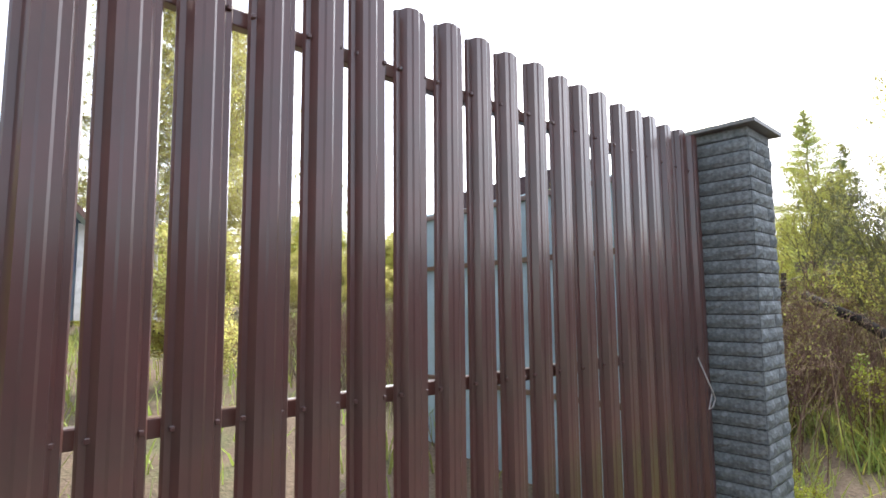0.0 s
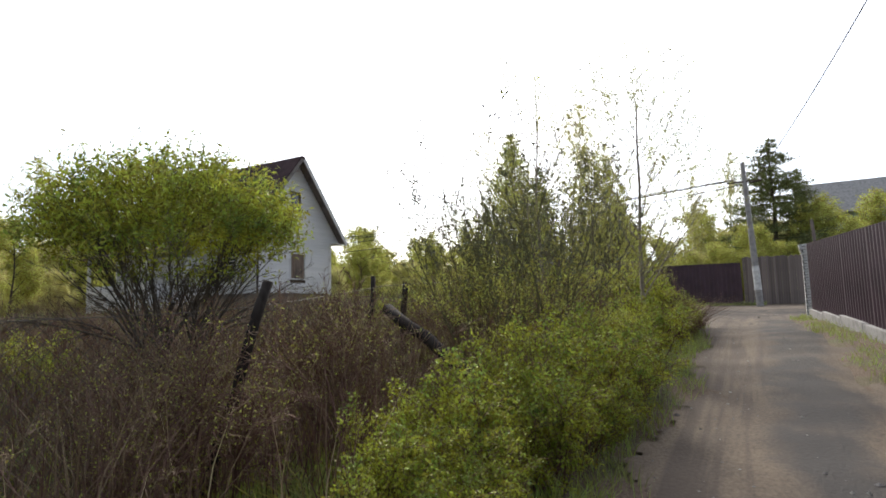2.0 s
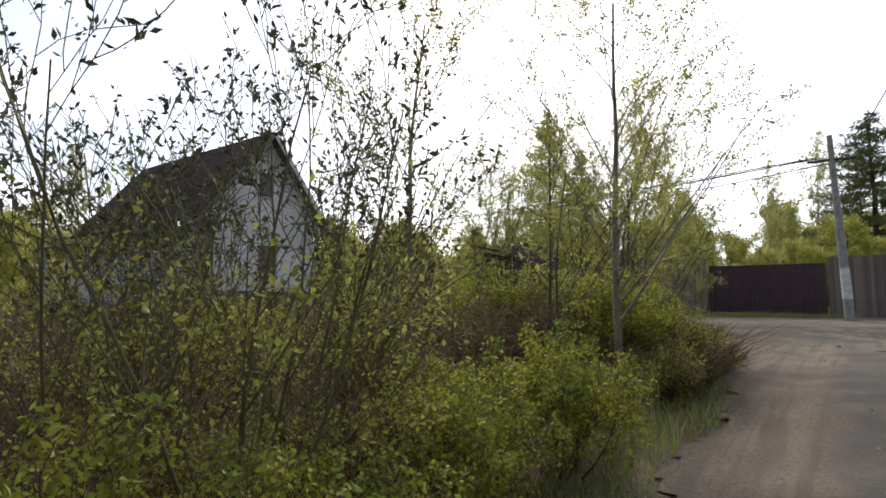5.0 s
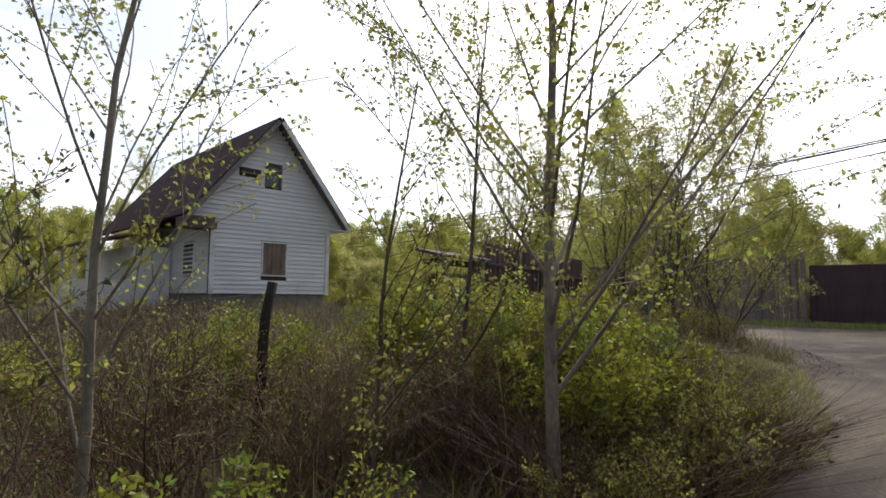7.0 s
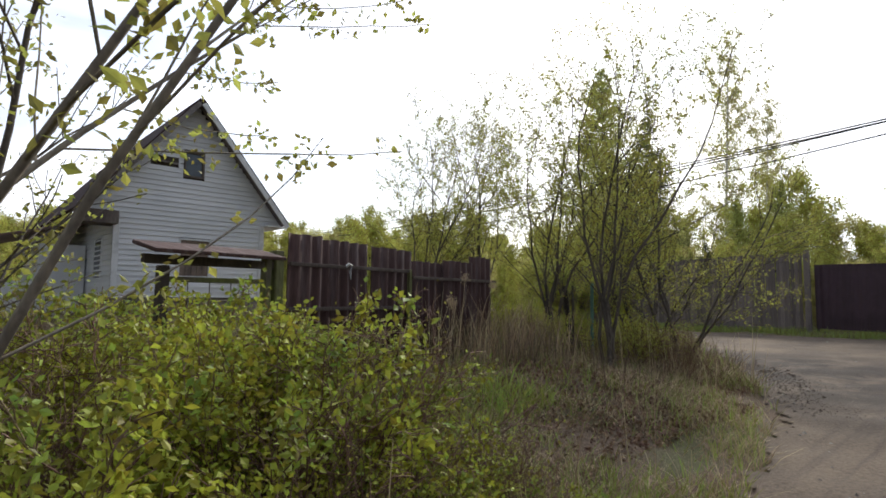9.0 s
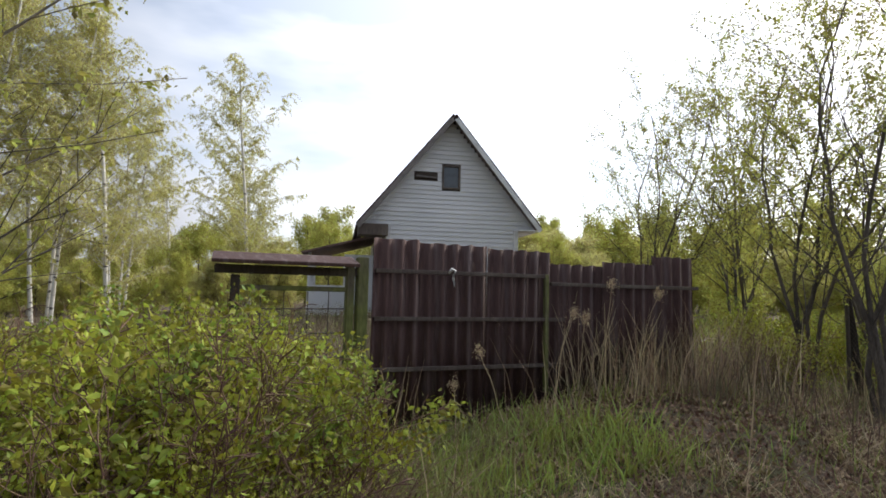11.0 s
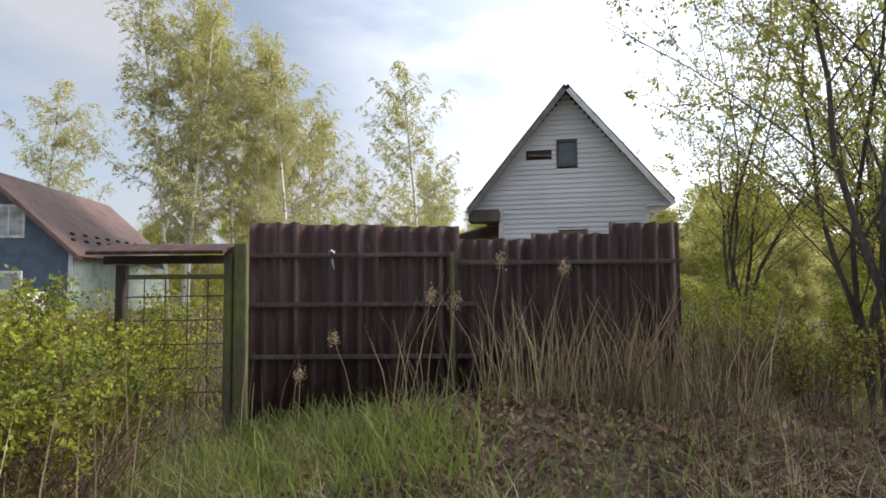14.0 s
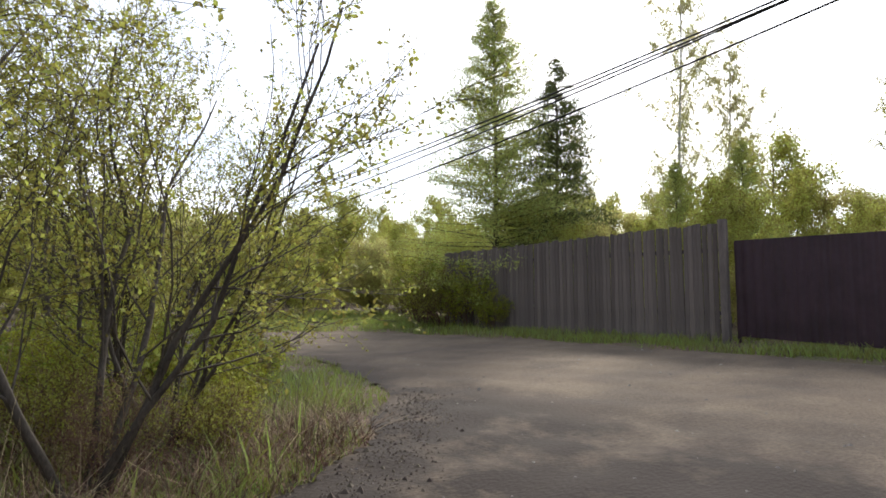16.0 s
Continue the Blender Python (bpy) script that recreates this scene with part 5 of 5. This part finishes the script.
# ---- dead stems, grass and stones ----
def stalks(name, label, region, count, h0, h1, mat, width, seed, category="", lean=0.25, keep=None, off_road=True):
    """Thin upright blades, each a bent strip."""
    rg = np.random.default_rng(seed)
    x0, x1, y0, y1 = region
    x, y = rg.uniform(x0, x1, count), rg.uniform(y0, y1, count)
    clump = np.sin(x * 2.3 + 1.3 * np.sin(y * 1.9)) + np.sin(y * 2.9 + np.sin(x * 3.1)) + rg.normal(size=count) * 0.7
    ok = clump > -0.7
    if off_road:
        ok &= ~in_road(x, y)
    if keep is not None:
        ok &= keep(x, y)
    x, y = x[ok], y[ok]
    n = len(x)
    h = rg.uniform(h0, h1, n) * (0.7 + 0.3 * np.sin(x * 1.1 + y) ** 2)
    a, b = rg.uniform(0, 2 * np.pi, n), rg.uniform(0, 2 * np.pi, n)
    w = width * rg.uniform(0.6, 1.3, n) / 2
    bend = h * lean * rg.uniform(0.2, 1.6, n)
    z = ground_z(x, y) - 0.02
    s = np.stack([np.cos(a) * w, np.sin(a) * w, 0 * w], 1)
    base = np.stack([x, y, z], 1)
    mid = base + np.stack([np.cos(b) * bend * 0.35, np.sin(b) * bend * 0.35, h * 0.55], 1)
    tip = base + np.stack([np.cos(b) * bend, np.sin(b) * bend, h], 1)
    v = np.stack([base - s, base + s, mid + s * 0.8, mid - s * 0.8, tip + s * 0.15, tip - s * 0.15], 1).reshape(-1, 3)
    i = np.arange(n)[:, None] * 6
    f = np.concatenate([i + np.array([[0, 1, 2, 3]]), i + np.array([[3, 2, 4, 5]])])
    return tagged(new(name, mesh_from(v, f, mat)), label, category or name, kind="stuff")


stalks("dead_stems", "thicket of dead brown stems behind the hedge", (3.6, 17, 1.6, 11), 34000, 0.6, 1.35, M_BRAMBLE, 0.008, 1, "dry weeds", 0.45, lambda x, y: (y > 1.5 + 0.6 * np.sin(x)) & ~((x > 14.3) & (y > 1.2)) & ((x < 9.3) | (np.sin(x * 91 + y * 57) > 0.5)))
stalks("dead_stems", "thicket of dead brown stems between the willows", (19.5, 25, 2.4, 9), 2600, 0.2, 0.65, M_WEED, 0.008, 2, "dry weeds", 0.3)
stalks("dead_stems", "arching dead bramble stems tangled through the green bushes", (13.9, 16.4, 0.5, 2.7), 7500, 0.35, 0.85, M_BRAMBLE, 0.009, 41, "dry weeds", 1.1)
stalks("dead_stems", "flattened brown dead stems on the bare mound", (17.6, 21.0, 1.3, 4.2), 1500, 0.05, 0.20, M_WEED, 0.009, 42, "dry weeds", 1.6)
stalks("dry_stalks", "tangled dry weeds standing against the corrugated fence", (17.7, 20.4, 3.5, 4.6), 900, 0.45, 1.15, M_STRAW, 0.009, 61, "dry weeds", 0.35, lambda x, y: y < 3.93 + 0.19 * (x - 16.44))
stalks("dead_stems", "dark dead weeds standing against the corrugated fence", (17.9, 20.4, 3.4, 4.6), 600, 0.4, 0.9, M_WEED, 0.009, 62, "dry weeds", 0.5, lambda x, y: y < 3.93 + 0.19 * (x - 16.44))
stalks("dead_stems", "tangle of bent dead stems under the willow at the corner", (21.4, 25.6, 1.6, 4.6), 5200, 0.12, 0.42, M_BRAMBLE, 0.008, 63, "dry weeds", 1.5)
stalks("straw", "bent pale dry stems under the willow at the corner", (21.4, 25.6, 1.6, 4.6), 2600, 0.15, 0.45, M_STRAW, 0.007, 64, "dry grass", 1.5)
stalks("low_weeds", "low brown and green weeds in the open ground behind the hedge", (8.5, 16, 1.5, 9), 26000, 0.15, 0.55, M_WEED, 0.013, 31, "weeds", 0.9)
stalks("low_weeds", "fresh green weeds sprouting among the dead growth", (4, 16, 1.3, 8), 16000, 0.12, 0.45, M_LEAF_DARK, 0.018, 32, "weeds", 0.9)
stalks("grass", "lush green tufts at the foot of the corrugated fence", (16.4, 18.6, 2.5, 4.0), 2600, 0.14, 0.36, M_GRASS, 0.012, 33, "grass", 0.6)
stalks("dry_stalks", "pale dry stalks of last year's weeds", (4, 23, 0.5, 6), 2600, 0.5, 1.1, M_STRAW, 0.008, 3, "dry weeds", 0.25, lambda x, y: ((y > 1.5) | (x > 13)) & ((x < 16.8) | (x > 20.6) | (np.sin(x * 71 + y * 37) > 0.86)))
stalks("straw", "tufts of flattened pale dry grass on the mound", (15.8, 23.2, 0.5, 5.2), 27000, 0.06, 0.26, M_STRAW, 0.007, 4, "dry grass", 1.5, lambda x, y: np.hypot((x - 19.0) / 1.25, (y - 3.0) / 0.8) > 0.75 + 0.25 * np.sin(x * 5))
stalks("grass", "fresh green grass on the lane verge", (-3, 26.5, 0.0, 3.2), 42000, 0.08, 0.26, M_GRASS, 0.009, 5, "grass", 0.5, lambda x, y: (y < np.interp(x, [p[0] for p in LEFT[:12]], [p[1] for p in LEFT[:12]]) + 1.1) & ((x < 18.2) | (x > 22) | (np.sin(x * 83 + y * 61) > 0.0)))
stalks("grass", "grass on the mound beside the corrugated fence", (15.8, 24, 1.0, 5.0), 16000, 0.07, 0.26, M_GRASS, 0.010, 6, "grass", 0.6, lambda x, y: (x < 17.9) | (x > 22.3) | (np.sin(x * 57 + y * 91) > 0.25))
stalks("grass", "grass strip under the plum fence", (-3, 22.5, -3.4, -1.3), 16000, 0.05, 0.16, M_GRASS, 0.009, 7, "grass", 0.5)
stalks("grass", "rough grass in the garden behind the hedge", (-14, 26, 3, 24), 30000, 0.2, 0.5, M_GRASS, 0.022, 8, "grass", 0.5, lambda x, y: (x < 15.8) | (x > 22.5) | (y > 5))
stalks("straw", "tall dry yellowed grass in the garden behind the hedge", (3, 20, 4, 16), 40000, 0.2, 0.75, M_WEED, 0.014, 28, "dry grass", 0.6, lambda x, y: (x < 15.8) | (y > 5))
stalks("grass", "grass in front of the grey board fence", (31.8, 35.5, -1, 22), 26000, 0.08, 0.28, M_GRASS, 0.02, 9, "grass", 0.5)
stalks("grass", "rough green meadow grass beyond the bend of the road", (24, 38, 12.5, 26), 42000, 0.08, 0.24, M_GRASS, 0.02, 51, "grass", 0.5)
stalks("grass", "lush green grass on the corner verge", (22.0, 28.5, 2.0, 12), 52000, 0.04, 0.13, M_GRASS, 0.011, 10, "grass", 0.5)

rs = np.random.default_rng(5)
n = 5200
x = rs.uniform(-3, 33, n)
y = rs.uniform(-2.3, 9, n)
near_edge = np.abs(y - np.interp(x, [p[0] for p in LEFT[:12]], [p[1] for p in LEFT[:12]]))
ok = in_road(x, y) & ((near_edge < 0.6) | (rs.random(n) < 0.35))
x, y = x[ok], y[ok]
r = rs.lognormal(math.log(0.011), 0.5, len(x))
octa = np.array([(1, 0, 0), (-1, 0, 0), (0, 1, 0), (0, -1, 0), (0, 0, 0.7), (0, 0, -0.5)])
v = octa[None] * r[:, None, None] * rs.uniform(0.6, 1.3, (len(x), 6, 1)) + np.stack([x, y, rough_road(x, y)], 1)[:, None]
f = (np.arange(len(x))[:, None, None] * 6 + np.array([(0, 2, 4), (2, 1, 4), (1, 3, 4), (3, 0, 4), (2, 0, 5), (1, 2, 5), (3, 1, 5), (0, 3, 5)])[None]).reshape(-1, 3)
tagged(new("gravel", mesh_from(v.reshape(-1, 3), f, M_STONE)), "small loose stones scattered on the dirt road", "gravel", kind="stuff")

# old posts and logs
def log(name, label, p, q, r0, r1, mat=None):
    p, q = np.array(p, float), np.array(q, float)
    u = np.linspace(0, 1, 7)[:, None]
    w = np.random.default_rng(int(p[0] * 10)).normal(size=(7, 3)) * 0.012
    w[0] = 0
    bm = bmesh.new()
    me = tubes([(p + (q - p) * u + w, np.linspace(r0, r1, 7))], mat or M_ROTTEN, 8)
    bm.from_mesh(me)
    bmesh.ops.holes_fill(bm, edges=[e for e in bm.edges if e.is_boundary], sides=0)
    bm.to_mesh(me)
    bm.free()
    return tagged(new(name, me), label, "old post")


log("old_log", "dark rotten log leaning over the dead brambles", (7.5, 1.1, 0.62), (8.13, 2.98, 1.60), 0.06, 0.065)
log("old_post", "dark weathered leaning stake among the dead brambles", (5.70, 2.89, 0.2), (5.86, 2.39, 1.81), 0.042, 0.036)
log("old_post", "dark weathered garden fence post", (13.05, 3.3, 0.7), (13.12, 3.24, 2.36), 0.045, 0.04)
log("old_post", "dark weathered garden fence post", (22.45, 5.0, 1.1), (22.5, 5.2, 2.62), 0.05, 0.045)
log("old_post", "dark weathered garden fence post", (10.0, 4.0, 0.6), (10.05, 4.0, 2.0), 0.05, 0.045)

log("old_post", "dark weathered stake standing behind the leaning log", (8.5, 3.54, 0.5), (8.62, 3.5, 1.98), 0.035, 0.03)

# long chain-link fence of the garden
chain = thing("chain_link_fence", "sagging rusty chain-link garden fence behind the hedge", "fence")
CL = [(3.9, 2.75), (8.12, 2.98), (13.08, 3.30)]
for (xa, ya), (xb, yb) in zip(CL, CL[1:]):
    L = math.hypot(xb - xa, yb - ya)
    rows = []
    n = int(L / 0.075)
    for k in range(-17, n):
        for s in (1, -1):
            u0, u1, z0, z1 = k * 0.075, k * 0.075 + 1.25, (0.0, 1.25)[s < 0], (1.25, 0.0)[s < 0]
            t0, t1 = max(0, -u0 / (u1 - u0)), min(1, (L - u0) / (u1 - u0))
            if t1 - t0 < 0.03:
                continue
            q = []
            for t in (t0, t1):
                u = u0 + (u1 - u0) * t
                px, py = xa + (xb - xa) * u / L, ya + (yb - ya) * u / L
                q.append((px, py, gz(px, py) + 0.1 + z0 + (z1 - z0) * t - 0.05 * math.sin(u / L * math.pi)))
            rows.append((np.array(q), np.array([0.0018, 0.0018])))
    part("wire_mesh", tubes(rows, M_STEEL, 3), chain)
    top = np.array([(xa + (xb - xa) * t, ya + (yb - ya) * t, gz(xa + (xb - xa) * t, ya + (yb - ya) * t) + 1.35 - 0.05 * math.sin(t * math.pi)) for t in np.linspace(0, 1, 12)])
    part("top_wire", tubes([(top, np.full(12, 0.003))], M_STEEL, 4), chain)

# chain-link remnant between the willows
link = thing("wire_fence", "short rusty chain-link fence on a teal steel post", "fence", m=Matrix.Translation((21.85, 4.6, gz(22.1, 4.6))))
part("post", tubes([(np.array([(0.56, 0, -0.1), (0.57, 0, 1.35)]), np.array([0.03, 0.03]))], M_CHAIN, 8), link, "teal painted steel post")
part("post", tubes([(np.array([(0, 0, -0.1), (0.0, 0, 1.3)]), np.array([0.02, 0.02]))], M_STEEL, 8), link)
mesh_lines = []
for k in range(27):
    for s in (1, -1):
        z0 = 0.02 + k * 0.05
        if z0 + 0.55 < 1.32:
            q = np.array([(0.0, 0.0, z0 if s > 0 else z0 + 0.55), (0.55, 0.0, z0 + 0.55 if s > 0 else z0)])
            mesh_lines.append((q, np.array([0.002, 0.002])))
part("wire_mesh", tubes(mesh_lines, M_STEEL, 3), link)

# clods along the muddy corner
rc = np.random.default_rng(12)
n = 2600
u = rc.uniform(0, 1, n)
cx = np.interp(u, [0, 0.35, 0.7, 1], [21.5, 24.0, 25.6, 26.6]) + rc.normal(size=n) * 0.20 + 0.16
cy = np.interp(u, [0, 0.35, 0.7, 1], [1.3, 2.5, 3.8, 5.2]) - 0.16 + rc.normal(size=n) * 0.22
r = rc.lognormal(math.log(0.0085), 0.5, n)
v = octa[None] * r[:, None, None] * rc.uniform(0.6, 1.3, (n, 6, 1)) + np.stack([cx, cy, np.where(in_road(cx, cy), rough_road(cx, cy), ground_z(cx, cy) + 0.01)], 1)[:, None]
f = (np.arange(n)[:, None, None] * 6 + np.array([(0, 2, 4), (2, 1, 4), (1, 3, 4), (3, 0, 4), (2, 0, 5), (1, 2, 5), (3, 1, 5), (0, 3, 5)])[None]).reshape(-1, 3)
M_CLOD = material("dark_soil_clod", (0.11, 0.088, 0.07), 0.95, vary=0.2, island=0.4)
tagged(new("clods", mesh_from(v.reshape(-1, 3), f, M_CLOD)), "dark soil clods and pebbles along the muddy corner", "soil", kind="stuff")

# dry seed heads before the corrugated fence, and a rag on its batten
head_rng = np.random.default_rng(3)
for k, (x, y, h) in enumerate(((17.95, 3.75, 0.95), (18.15, 3.7, 0.85), (17.55, 3.6, 0.72), (18.45, 3.85, 1.1), (18.9, 3.9, 1.0), (17.1, 3.55, 0.5))):
    g = gz(x, y)
    line = limb(head_rng, (0, 0, 0), (0.12 * math.sin(k * 2), 0.1 * math.cos(k * 3), 1), h, 0.005, 7, 0.09)
    weed = thing("dry_weed", "tall dry weed with a fluffy pale seed head", "dry weed", "dry weeds by the corrugated fence", m=Matrix.Translation((x, y, g - 0.03)))
    part("stem", tubes([line], M_STRAW, 4), weed)
    tagged(part("seed_head", leaves(line[0][-1] + head_rng.normal(size=(150, 3)) * np.array([0.02, 0.02, 0.03]), 0.02, M_STRAW, head_rng, 0.3, 0.4), weed, "fluffy pale seed head"), kind="stuff")
rag = tubes([(np.array([(0, 0, 0), (0.02, -0.02, 0.03), (0.05, -0.03, 0.02), (0.03, -0.03, -0.05), (0.05, -0.02, -0.12)]), np.array([0.012, 0.02, 0.012, 0.014, 0.006]))], M_TRIM, 6)
tagged(part("rag", rag, None, "pale rag knotted round the batten of the corrugated fence", CF @ Matrix.Translation((0.68, -0.085, 2.69))), category="rag")

# dead leaves lying on the mound and under the bushes
lit = np.random.default_rng(77)
M_LITTER = material("dead_leaf", (0.31, 0.205, 0.135), 0.85, vary=0.2, bump=0, second=(0.15, 0.10, 0.065), island=0.45)
for x0, x1, y0, y1, n in ((17.4, 21.0, 1.6, 4.3, 16000), (13.6, 17.2, 0.5, 3.2, 7000), (21.0, 25.2, 2.0, 4.6, 6000)):
    p = np.stack([lit.uniform(x0, x1, n), lit.uniform(y0, y1, n), np.zeros(n)], 1)
    p = p[~in_road(p[:, 0], p[:, 1])]
    p[:, 2] = ground_z(p[:, 0], p[:, 1]) + lit.uniform(0.0, 0.05, len(p))
    tagged(new("dead_leaves", leaves(p, 0.045, M_LITTER, lit, 0.0, 0.55)), "brown dead leaves littering the ground by the fence and bushes", "leaf litter", kind="stuff")

stalks("grass", "lush green grass and weeds at the foot of the stone pillar", (3.2, 6.6, 0.35, 2.6), 9000, 0.12, 0.34, M_GRASS, 0.014, 71, "grass", 0.6)
